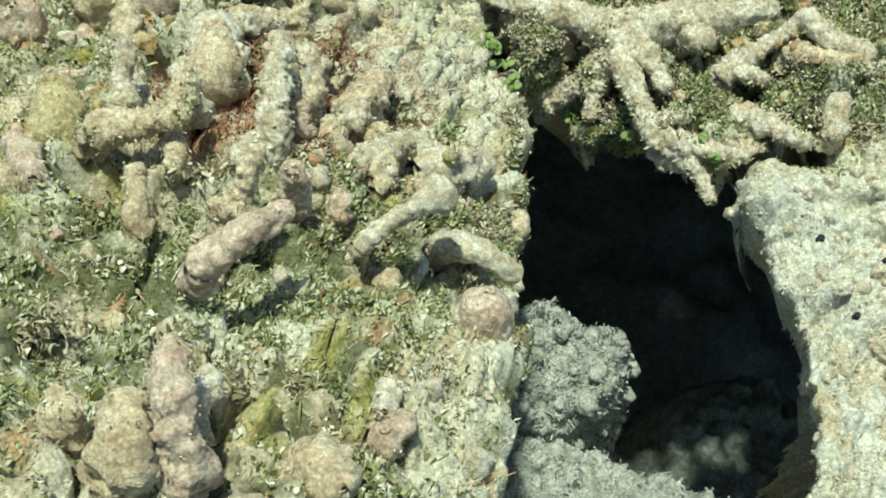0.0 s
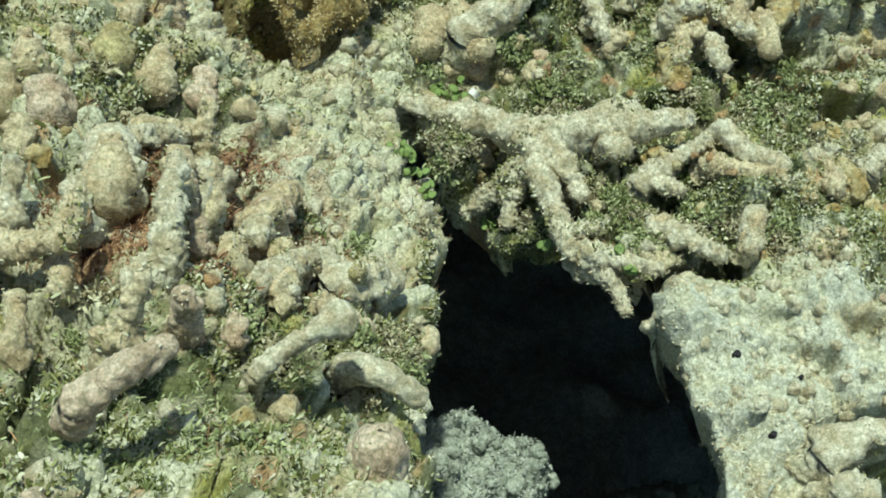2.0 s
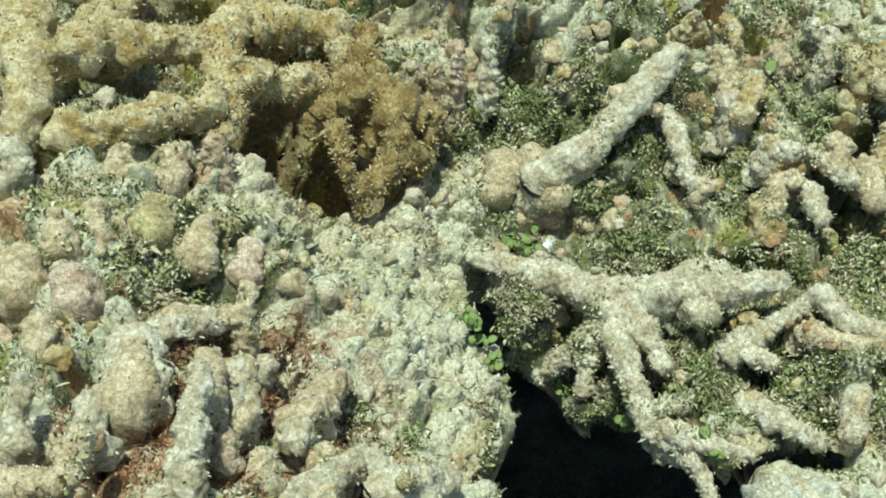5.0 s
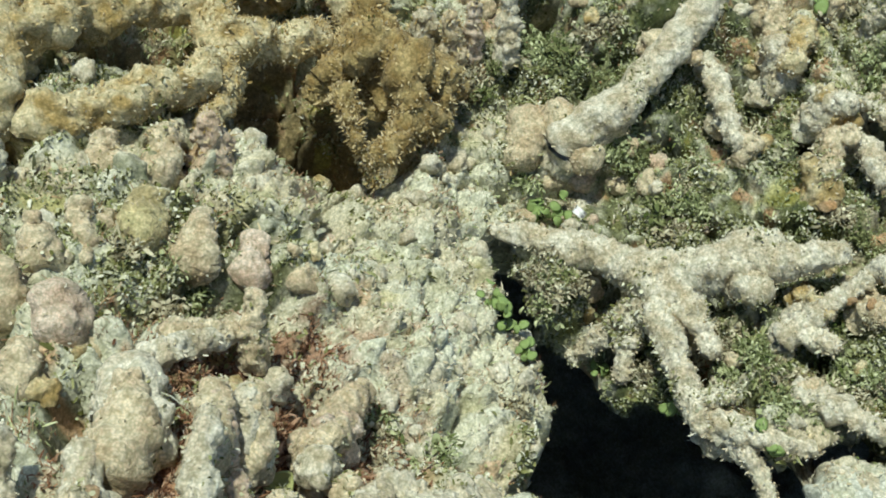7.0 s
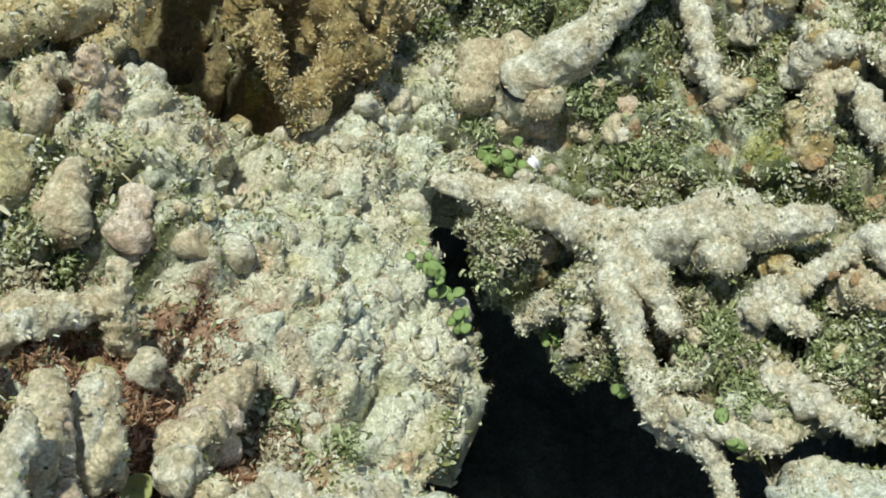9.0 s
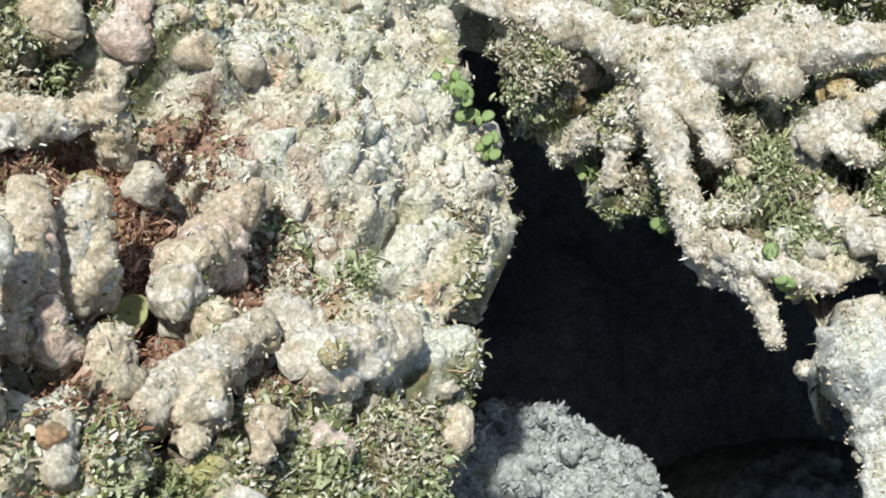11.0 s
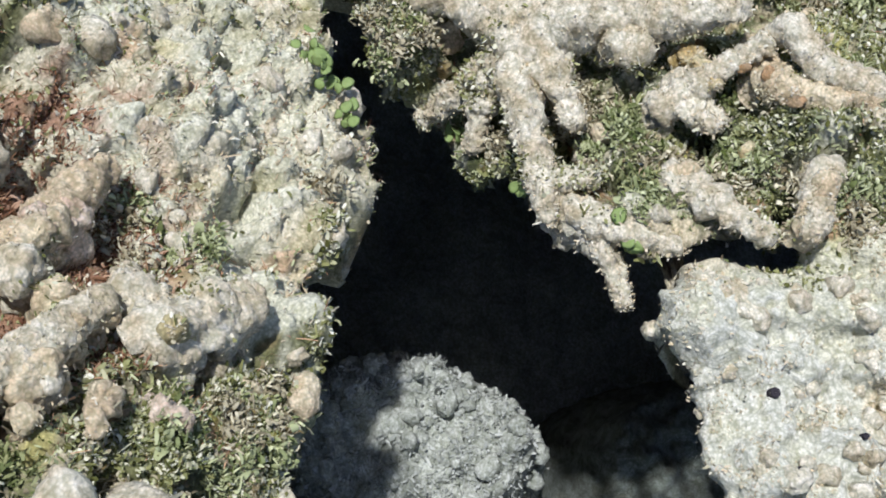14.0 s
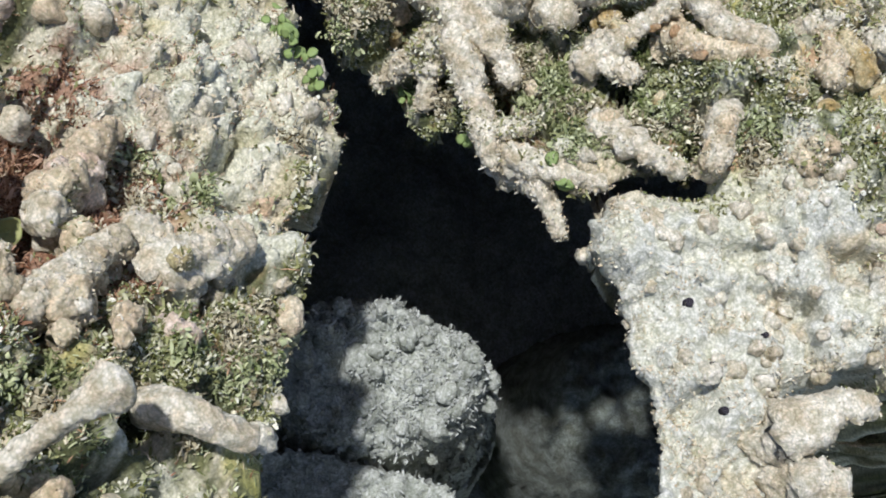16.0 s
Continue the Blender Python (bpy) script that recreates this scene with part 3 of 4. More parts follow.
star_thing = empty_thing("branching_coral", (0.2, -0.05, -0.01), "whitish fuzzy branching coral spread over the cleft like a star", "coral")


def star(*p):
    stem_part("branch", [(q[0], q[1], q[2] + 0.004, q[3] * 0.82) for q in p], WHITE, star_thing, nodule=0.0024, lump=0.28, fuzz=1.6)


def starlet(*p):
    stem_part("twig", [(q[0], q[1], q[2] + 0.004, q[3] * 0.82) for q in p], WHITE, star_thing, nodule=0.0022, lump=0.28, fuzz=1.6)


frame_thing = empty_thing("lattice_coral", (-0.15, 0.12, 0.0), "tan-brown lattice of old coral coated with soft algae", "coral")
fan_thing = empty_thing("brown_sponge", (0.0, 0.08, 0.02), "olive-brown soft sponge clump leaning on the coral frame", "sponge")


def strut(*p):
    stem_part("strut", [(*q[:3], q[3] * 1.3) for q in p], TAN, frame_thing, lump=0.35)


def fan(*p):
    stem_part("lobe", [(*q[:3], q[3] * 0.82) for q in p], OLIVE, fan_thing, lump=0.5)


def stalk(*p):
    stem_part("stalk", p, OLIVE, fan_thing, "thin dark stalk")


def platearm(*p):
    stem_thing("coral_point", p, WHITE, "white pointed spur on the plate coral's rim")


def plate_r(*p):
    stem_thing("coral_spur", p, WHITE, "white lumpy spur on the plate's outer edge", group="plate spurs", lump=0.3)


def grow_stems():
    spoon((-0.003, -0.337, 0.198, 0.0050), (0.012, -0.325, 0.207, 0.0048), (0.026, -0.312, 0.204, 0.0062), (0.038, -0.301, 0.200, 0.0120))
    wfinger((0.048, -0.300, 0.138, 0.0084), (0.070, -0.306, 0.146, 0.0088), (0.089, -0.312, 0.135, 0.0072))
    pinkknob((0.058, -0.405, 0.244, 0.0130), (0.057, -0.401, 0.257, 0.0150), (0.056, -0.398, 0.264, 0.0135))
    stick((-0.076, -0.402, 0.284, 0.0070), (-0.058, -0.388, 0.297, 0.0073), (-0.043, -0.374, 0.293, 0.0066))
    finger((-0.069, -0.356, 0.242, 0.0142), (-0.063, -0.343, 0.263, 0.0112), (-0.060, -0.332, 0.275, 0.0077))
    finger((-0.040, -0.321, 0.207, 0.0105), (-0.041, -0.322, 0.240, 0.0092))
    finger((-0.058, -0.288, 0.200, 0.0143), (-0.058, -0.259, 0.213, 0.0132), (-0.060, -0.221, 0.208, 0.0075))
    finger((-0.014, -0.198, 0.119, 0.0127), (0.006, -0.157, 0.090, 0.0104))
    finger((-0.098, -0.234, 0.183, 0.0179), (-0.101, -0.206, 0.180, 0.0137))
    finger((-0.067, -0.506, 0.329, 0.0109), (-0.072, -0.488, 0.349, 0.0093), (-0.076, -0.465, 0.347, 0.0066))
    finger((-0.068, -0.484, 0.317, 0.0083), (-0.063, -0.463, 0.309, 0.0066))
    finger((-0.088, -0.508, 0.339, 0.0128), (-0.090, -0.488, 0.337, 0.0101))
    finger((-0.113, -0.494, 0.339, 0.0080), (-0.114, -0.488, 0.341, 0.0072))
    finger((-0.193, -0.292, 0.190, 0.0114), (-0.169, -0.341, 0.238, 0.0106))
    finger((-0.139, -0.271, 0.200, 0.0099), (-0.142, -0.242, 0.214, 0.0092))
    finger((-0.023, -0.256, 0.160, 0.0103), (-0.025, -0.244, 0.163, 0.0099))
    finger((-0.113, -0.362, 0.250, 0.0093), (-0.119, -0.334, 0.241, 0.0079))
    finger((-0.016, -0.313, 0.192, 0.0077), (-0.017, -0.305, 0.193, 0.0065))
    finger((-0.030, -0.291, 0.185, 0.0079), (-0.032, -0.270, 0.179, 0.0068))
    finger((-0.103, -0.313, 0.222, 0.0081), (-0.110, -0.295, 0.220, 0.0070))
    finger((-0.186, -0.344, 0.224, 0.0156), (-0.193, -0.337, 0.227, 0.0129))
    finger((-0.226, -0.173, 0.127, 0.0155), (-0.240, -0.164, 0.136, 0.0179))
    finger((0.015, -0.437, 0.264, 0.0081), (0.012, -0.458, 0.285, 0.0090))
    finger((0.051, -0.430, 0.253, 0.0111), (0.057, -0.417, 0.252, 0.0098))
    finger((-0.018, -0.492, 0.304, 0.0124), (-0.008, -0.502, 0.315, 0.0114))
    finger((0.013, -0.474, 0.286, 0.0103), (0.020, -0.466, 0.288, 0.0089))
    finger((-0.072, -0.297, 0.207, 0.0083), (-0.068, -0.284, 0.204, 0.0065))
    finger((-0.148, -0.104, 0.124, 0.0085), (-0.154, -0.083, 0.124, 0.0072))
    finger((-0.091, -0.094, 0.105, 0.0122), (-0.091, -0.071, 0.103, 0.0104))
    finger((-0.064, -0.091, 0.089, 0.0124), (-0.061, -0.076, 0.090, 0.0112))
    finger((-0.054, -0.043, 0.058, 0.0108), (-0.051, -0.035, 0.060, 0.0086))
    finger((-0.165, -0.122, 0.131, 0.0161), (-0.168, -0.110, 0.139, 0.0136))
    finger((-0.176, -0.151, 0.139, 0.0157), (-0.182, -0.136, 0.144, 0.0133))
    finger((-0.143, -0.163, 0.149, 0.0153), (-0.147, -0.150, 0.155, 0.0136))
    finger((-0.096, -0.218, 0.174, 0.0179), (-0.100, -0.191, 0.171, 0.0136))
    finger((-0.060, -0.244, 0.173, 0.0127), (-0.061, -0.197, 0.175, 0.0085))
    finger((-0.044, -0.220, 0.151, 0.0113), (-0.046, -0.188, 0.156, 0.0080))
    finger((-0.006, -0.191, 0.109, 0.0107), (0.003, -0.166, 0.095, 0.0091))
    finger((-0.107, -0.259, 0.195, 0.0100), (-0.112, -0.239, 0.194, 0.0091))
    finger((-0.053, -0.151, 0.116, 0.0075), (-0.055, -0.130, 0.137, 0.0068))
    finger((-0.153, -0.200, 0.163, 0.0096), (-0.155, -0.183, 0.163, 0.0092))
    finger((-0.045, -0.246, 0.166, 0.0091), (-0.049, -0.238, 0.171, 0.0080))
    finger((-0.213, -0.063, 0.116, 0.0172), (-0.214, -0.054, 0.128, 0.0151))
    finger((-0.147, -0.046, 0.106, 0.0112), (-0.151, -0.033, 0.112, 0.0099))
    finger((-0.121, -0.034, 0.094, 0.0129), (-0.121, -0.014, 0.095, 0.0101))
    finger((-0.093, -0.014, 0.071, 0.0117), (-0.099, -0.002, 0.098, 0.0080))
    finger((-0.069, -0.021, 0.059, 0.0117), (-0.073, -0.006, 0.064, 0.0095))
    finger((-0.019, 0.164, 0.012, 0.0081), (-0.020, 0.174, 0.021, 0.0068))
    finger((0.047, 0.140, -0.005, 0.0090), (0.042, 0.152, 0.023, 0.0068))
    finger((0.059, 0.150, -0.004, 0.0082), (0.057, 0.161, 0.024, 0.0059))
    finger((0.085, 0.154, -0.004, 0.0100), (0.081, 0.170, 0.025, 0.0074))
    finger((-0.107, 0.111, 0.035, 0.0104), (-0.109, 0.116, 0.041, 0.0088))
    finger((0.271, 0.157, 0.029, 0.0119), (0.266, 0.191, 0.039, 0.0103))
    finger((0.287, 0.170, 0.037, 0.0138), (0.276, 0.133, 0.040, 0.0127))
    finger((0.225, 0.151, 0.012, 0.0101), (0.240, 0.090, 0.017, 0.0098))
    finger((0.252, 0.075, 0.011, 0.0114), (0.252, 0.079, 0.020, 0.0097))
    finger((0.296, 0.046, 0.026, 0.0147), (0.286, 0.058, 0.033, 0.0114))
    finger((0.299, 0.104, 0.033, 0.0160), (0.311, 0.101, 0.047, 0.0125))
    finger((0.346, 0.111, 0.049, 0.0134), (0.341, 0.087, 0.052, 0.0116))
    finger((0.360, 0.163, 0.068, 0.0156), (0.349, 0.176, 0.078, 0.0139))
    finger((0.327, 0.075, 0.036, 0.0106), (0.331, 0.046, 0.043, 0.0096))
    finger((0.366, 0.089, 0.048, 0.0160), (0.368, 0.060, 0.054, 0.0133))
    finger((0.272, 0.236, 0.032, 0.0086), (0.273, 0.206, 0.040, 0.0075))
    finger((0.338, 0.204, 0.063, 0.0140), (0.324, 0.209, 0.067, 0.0123))
    finger((0.370, 0.177, 0.074, 0.0120), (0.372, 0.146, 0.078, 0.0119))
    finger((0.368, 0.171, 0.073, 0.0161), (0.377, 0.178, 0.089, 0.0134))
    finger((0.490, 0.159, 0.088, 0.0194), (0.504, 0.158, 0.099, 0.0157))
    finger((0.477, 0.134, 0.079, 0.0172), (0.465, 0.109, 0.080, 0.0142))
    finger((0.414, -0.027, 0.051, 0.0185), (0.402, -0.023, 0.062, 0.0151))
    finger((0.436, -0.047, 0.058, 0.0148), (0.443, -0.036, 0.066, 0.0124))
    finger((0.469, -0.067, 0.069, 0.0173), (0.467, -0.089, 0.087, 0.0137))
    finger((0.384, 0.111, 0.058, 0.0121), (0.374, 0.087, 0.057, 0.0102))
    finger((0.434, 0.142, 0.081, 0.0142), (0.441, 0.124, 0.084, 0.0123))
    finger((0.307, 0.082, 0.032, 0.0119), (0.297, 0.051, 0.035, 0.0100))
    finger((0.264, 0.188, 0.029, 0.0106), (0.260, 0.197, 0.036, 0.0088))
    finger((0.349, 0.101, 0.047, 0.0102), (0.353, 0.078, 0.049, 0.0083))
    finger((0.467, 0.040, 0.046, 0.0139), (0.480, 0.030, 0.058, 0.0121))
    finger((0.421, -0.064, 0.060, 0.0111), (0.412, -0.048, 0.063, 0.0096))
    finger((0.277, -0.104, 0.023, 0.0135), (0.298, -0.121, 0.040, 0.0118), (0.318, -0.133, 0.045, 0.0078))
    finger((0.336, -0.127, 0.051, 0.0102), (0.342, -0.105, 0.059, 0.0088))
    finger((0.032, -0.260, 0.139, 0.0059), (0.032, -0.268, 0.147, 0.0049), (0.032, -0.275, 0.148, 0.0037))
    finger((0.049, -0.261, 0.119, 0.0059), (0.061, -0.263, 0.117, 0.0046))
    finger((0.005, -0.255, 0.142, 0.0111), (0.008, -0.248, 0.143, 0.0090))
    finger((0.011, -0.240, 0.128, 0.0091), (0.014, -0.233, 0.128, 0.0079))
    finger((0.003, -0.224, 0.123, 0.0093), (0.005, -0.220, 0.126, 0.0084))
    finger((-0.007, -0.190, 0.109, 0.0121), (-0.010, -0.190, 0.120, 0.0107))
    finger((-0.011, -0.215, 0.127, 0.0102), (-0.011, -0.210, 0.132, 0.0094))
    finger((0.016, -0.228, 0.116, 0.0070), (0.024, -0.224, 0.114, 0.0062))
    finger((0.006, -0.274, 0.153, 0.0073), (0.010, -0.272, 0.155, 0.0065))
    finger((-0.060, -0.226, 0.166, 0.0121), (-0.058, -0.208, 0.174, 0.0082), (-0.062, -0.198, 0.176, 0.0063))
    finger((-0.047, -0.212, 0.151, 0.0105), (-0.048, -0.191, 0.159, 0.0080))
    finger((-0.016, -0.209, 0.129, 0.0084), (-0.007, -0.195, 0.127, 0.0072))
    finger((0.003, -0.261, 0.149, 0.0080), (0.010, -0.248, 0.144, 0.0066))
    twig((-0.097, -0.171, 0.146, 0.0067), (-0.062, -0.142, 0.121, 0.0066))
    twig((-0.147, -0.301, 0.220, 0.0077), (-0.105, -0.297, 0.237, 0.0071), (-0.104, -0.270, 0.233, 0.0061))
    twig((-0.009, -0.261, 0.154, 0.0083), (0.020, -0.221, 0.117, 0.0083))
    twig((-0.091, -0.155, 0.136, 0.0074), (-0.064, -0.146, 0.124, 0.0065))
    twig((0.321, -0.024, 0.054, 0.0059), (0.337, -0.044, 0.054, 0.0075), (0.365, -0.055, 0.056, 0.0091))
    twig((0.317, -0.049, 0.037, 0.0074), (0.335, -0.058, 0.047, 0.0082), (0.363, -0.058, 0.056, 0.0074))
    yellow((-0.172, -0.290, 0.200, 0.0139), (-0.178, -0.266, 0.196, 0.0117))
    yellow((-0.119, -0.086, 0.112, 0.0101), (-0.121, -0.068, 0.113, 0.0088))
    knob((0.025, 0.156, 0.003, 0.0081), (0.024, 0.159, 0.011, 0.0073))
    log((0.132, 0.084, -0.018, 0.0161), (0.172, 0.115, 0.010, 0.0136), (0.195, 0.144, 0.025, 0.0138), (0.225, 0.183, 0.042, 0.0103))
    logstub((0.123, 0.105, -0.012, 0.0126), (0.146, 0.074, -0.016, 0.0160))
    logstub((0.188, 0.158, 0.017, 0.0092), (0.215, 0.144, 0.019, 0.0073))
    logknob((0.105, 0.100, -0.021, 0.0117), (0.100, 0.079, -0.027, 0.0134))
    star((0.199, -0.025, 0.000, 0.0178), (0.151, -0.001, -0.017, 0.0147), (0.113, 0.010, -0.025, 0.0108), (0.086, 0.014, -0.027, 0.0061))
    star((0.193, -0.029, -0.012, 0.0126), (0.173, -0.043, -0.037, 0.0108), (0.164, -0.046, -0.054, 0.0083), (0.149, -0.053, -0.070, 0.0057))
    star((0.180, -0.043, -0.025, 0.0092), (0.178, -0.060, -0.038, 0.0082), (0.177, -0.075, -0.045, 0.0065))
    star((0.190, -0.038, -0.005, 0.0118), (0.203, -0.090, 0.003, 0.0093), (0.215, -0.126, 0.006, 0.0067))
    star((0.205, -0.034, 0.000, 0.0118), (0.215, -0.057, 0.003, 0.0099), (0.225, -0.072, 0.001, 0.0073))
    star((0.197, -0.024, -0.002, 0.0186), (0.225, -0.015, 0.012, 0.0178), (0.257, -0.004, 0.024, 0.0144))
    star((0.243, -0.017, 0.014, 0.0135), (0.270, -0.016, 0.030, 0.0118), (0.298, -0.013, 0.040, 0.0084))
    star((0.267, -0.065, 0.015, 0.0089), (0.289, -0.047, 0.030, 0.0090), (0.312, -0.031, 0.040, 0.0062))
    star((0.228, -0.122, -0.000, 0.0102), (0.252, -0.130, 0.012, 0.0094), (0.278, -0.138, 0.020, 0.0058))
    starlet((0.209, -0.108, 0.006, 0.0068), (0.235, -0.105, 0.013, 0.0052))
    starlet((0.245, -0.021, 0.013, 0.0143), (0.250, -0.036, 0.017, 0.0116))
    starlet((0.277, -0.049, 0.017, 0.0070), (0.294, -0.071, 0.026, 0.0053))
    starlet((0.239, -0.129, 0.001, 0.0094), (0.250, -0.146, -0.000, 0.0077), (0.258, -0.164, -0.002, 0.0046))
    strut((-0.253, 0.088, 0.082, 0.0126), (-0.222, 0.022, 0.121, 0.0115), (-0.211, -0.022, 0.127, 0.0109), (-0.219, -0.044, 0.115, 0.0099))
    strut((-0.224, 0.024, 0.117, 0.0115), (-0.198, 0.040, 0.114, 0.0118), (-0.199, 0.120, 0.063, 0.0129), (-0.209, 0.210, 0.006, 0.0126))
    strut((-0.188, 0.072, 0.088, 0.0095), (-0.150, 0.087, 0.081, 0.0096), (-0.119, 0.112, 0.060, 0.0106), (-0.115, 0.157, 0.041, 0.0101), (-0.100, 0.210, 0.021, 0.0103))
    strut((-0.119, 0.110, 0.061, 0.0097), (-0.107, 0.072, 0.070, 0.0102), (-0.083, 0.093, 0.049, 0.0095), (-0.048, 0.115, 0.028, 0.0106))
    strut((-0.194, -0.026, 0.115, 0.0099), (-0.154, -0.011, 0.110, 0.0101), (-0.122, 0.025, 0.088, 0.0105), (-0.103, 0.059, 0.068, 0.0101))
    strut((-0.104, 0.060, 0.068, 0.0093), (-0.095, 0.033, 0.071, 0.0082), (-0.103, 0.014, 0.072, 0.0080))
    strut((-0.093, 0.158, 0.035, 0.0113), (-0.055, 0.162, 0.037, 0.0114), (-0.032, 0.162, 0.034, 0.0114), (-0.024, 0.135, 0.022, 0.0098))
    strut((-0.264, 0.090, 0.072, 0.0079), (-0.299, 0.099, 0.066, 0.0089))
    fan((-0.039, 0.095, 0.022, 0.0113), (-0.014, 0.118, 0.032, 0.0196), (0.013, 0.105, 0.027, 0.0214), (0.038, 0.108, 0.017, 0.0135))
    fan((0.014, 0.102, 0.023, 0.0196), (0.028, 0.078, 0.008, 0.0186), (0.016, 0.057, 0.006, 0.0131), (-0.004, 0.038, 0.011, 0.0094))
    fan((-0.014, 0.113, 0.031, 0.0160), (-0.011, 0.147, 0.030, 0.0136), (-0.016, 0.172, 0.027, 0.0091))
    fan((0.040, 0.112, 0.015, 0.0135), (0.041, 0.089, 0.003, 0.0116), (0.036, 0.072, -0.004, 0.0079))
    stalk((-0.025, 0.068, 0.039, 0.0061), (-0.015, 0.043, 0.027, 0.0051), (0.002, 0.031, -0.004, 0.0038))
    wlump((0.046, -0.227, 0.099, 0.0120), (0.057, -0.214, 0.091, 0.0114), (0.060, -0.209, 0.088, 0.0101))
    wlump((0.064, -0.215, 0.080, 0.0125), (0.070, -0.210, 0.081, 0.0121), (0.075, -0.203, 0.072, 0.0103))
    wlump((0.031, -0.212, 0.099, 0.0087), (0.040, -0.219, 0.103, 0.0082))
    wlump((0.043, -0.232, 0.105, 0.0116), (0.061, -0.216, 0.088, 0.0126), (0.070, -0.209, 0.078, 0.0109))
    nub((0.050, -0.225, 0.092, 0.0063), (0.051, -0.228, 0.121, 0.0049))
    platearm((0.306, -0.166, 0.035, 0.0085), (0.291, -0.160, 0.038, 0.0057), (0.284, -0.154, 0.038, 0.0026))
    plate_r((0.382, -0.279, 0.049, 0.0130), (0.405, -0.263, 0.052, 0.0112), (0.422, -0.262, 0.054, 0.0073))
    plate_r((0.388, -0.304, 0.049, 0.0130), (0.404, -0.306, 0.050, 0.0098))
    stub((0.209, 0.185, 0.008, 0.0075), (0.226, 0.199, 0.028, 0.0059))
    stub((0.258, 0.186, 0.021, 0.0084), (0.261, 0.197, 0.038, 0.0065))
    stub((0.276, 0.211, 0.031, 0.0042), (0.269, 0.221, 0.042, 0.0033))
    stub((0.294, 0.161, 0.034, 0.0058), (0.279, 0.165, 0.042, 0.0045))
    stub((0.274, 0.133, 0.020, 0.0105), (0.267, 0.151, 0.036, 0.0082))
    stub((0.306, 0.185, 0.040, 0.0091), (0.301, 0.194, 0.054, 0.0071))
    stub((0.334, 0.174, 0.051, 0.0091), (0.338, 0.181, 0.070, 0.0071))
    stub((0.367, 0.168, 0.066, 0.0066), (0.362, 0.181, 0.081, 0.0051))
    stub((0.383, 0.162, 0.070, 0.0082), (0.380, 0.171, 0.086, 0.0064))
    stub((0.404, 0.150, 0.072, 0.0090), (0.410, 0.150, 0.089, 0.0070))
    stub((0.409, 0.131, 0.065, 0.0101), (0.407, 0.132, 0.081, 0.0079))
    stub((0.312, 0.099, 0.030, 0.0088), (0.297, 0.108, 0.042, 0.0068))
    stub((0.332, 0.109, 0.039, 0.0056), (0.343, 0.080, 0.051, 0.0044))
    stub((0.318, 0.082, 0.029, 0.0079), (0.312, 0.080, 0.043, 0.0062))
    stub((0.238, 0.106, 0.004, 0.0060), (0.244, 0.079, 0.018, 0.0047))
    stub((0.243, 0.231, 0.019, 0.0086), (0.241, 0.232, 0.034, 0.0067))
    stub((0.393, -0.043, 0.045, 0.0096), (0.407, -0.033, 0.060, 0.0075))
    stub((0.410, -0.033, 0.045, 0.0075), (0.400, -0.078, 0.070, 0.0059))
    stub((0.420, -0.020, 0.043, 0.0091), (0.426, -0.020, 0.059, 0.0071))
    stub((0.385, -0.057, 0.049, 0.0055), (0.379, -0.087, 0.068, 0.0043))
    stub((0.361, -0.067, 0.047, 0.0047), (0.375, -0.070, 0.064, 0.0037))
    stub((0.316, -0.038, 0.031, 0.0063), (0.324, -0.060, 0.051, 0.0049))
    stub((0.344, -0.099, 0.047, 0.0064), (0.335, -0.133, 0.060, 0.0050))
    stub((0.281, -0.031, 0.019, 0.0048), (0.288, -0.054, 0.038, 0.0038))
    stub((0.275, -0.056, 0.019, 0.0055), (0.287, -0.078, 0.040, 0.0043))
    stub((0.390, -0.126, 0.058, 0.0098), (0.395, -0.123, 0.074, 0.0077))


grow_stems()


# ---- turf: tufts of small fronds over the reef ----
rng = np.random.default_rng(7)


def fronds(name, v, nrm, chance, count, length, width, mat, label, category="algae", curl=1.1, segments=2):
    """Curled little blades, four corners bent once, standing out of the skin."""
    pick = rng.choice(len(v), count, p=chance / chance.sum())
    base = v[pick] + rng.normal(0, 0.0008, (count, 3))
    up = nrm[pick] + rng.normal(0, 0.55, (count, 3))
    up /= np.linalg.norm(up, axis=1)[:, None]
    sideways = np.cross(up, rng.normal(0, 1, (count, 3)))
    sideways /= np.linalg.norm(sideways, axis=1)[:, None]
    bend = np.cross(up, sideways)
    L = length * rng.lognormal(0, 0.35, count)[:, None]
    W = width * rng.lognormal(0, 0.3, count)[:, None]
    c = curl * rng.normal(0, 1, count)[:, None]
    base = base - up * 0.001
    rows = []
    for k in range(segments + 1):
        a = c * k / segments
        arc = L / np.where(np.abs(c) < 0.05, 0.05, c)
        at = base + up * arc * np.sin(a) + bend * arc * (1 - np.cos(a))
        half = sideways * W * (0.35, 0.6, 0.55, 0.3)[k if segments == 3 else 2 * k - (k > 1)]
        rows += [at - half, at + half]
    verts = np.stack(rows, 1).reshape(-1, 3)
    n = 2 * (segments + 1)
    o = np.arange(count)[:, None] * n
    f = np.stack([o + (2 * k, 2 * k + 1, 2 * k + 3, 2 * k + 2) for k in range(segments)], 1).reshape(-1, 4)
    me = mesh_of(name, verts, f, [mat])
    tagged(new(name, me), label=label, category=category, kind="stuff")


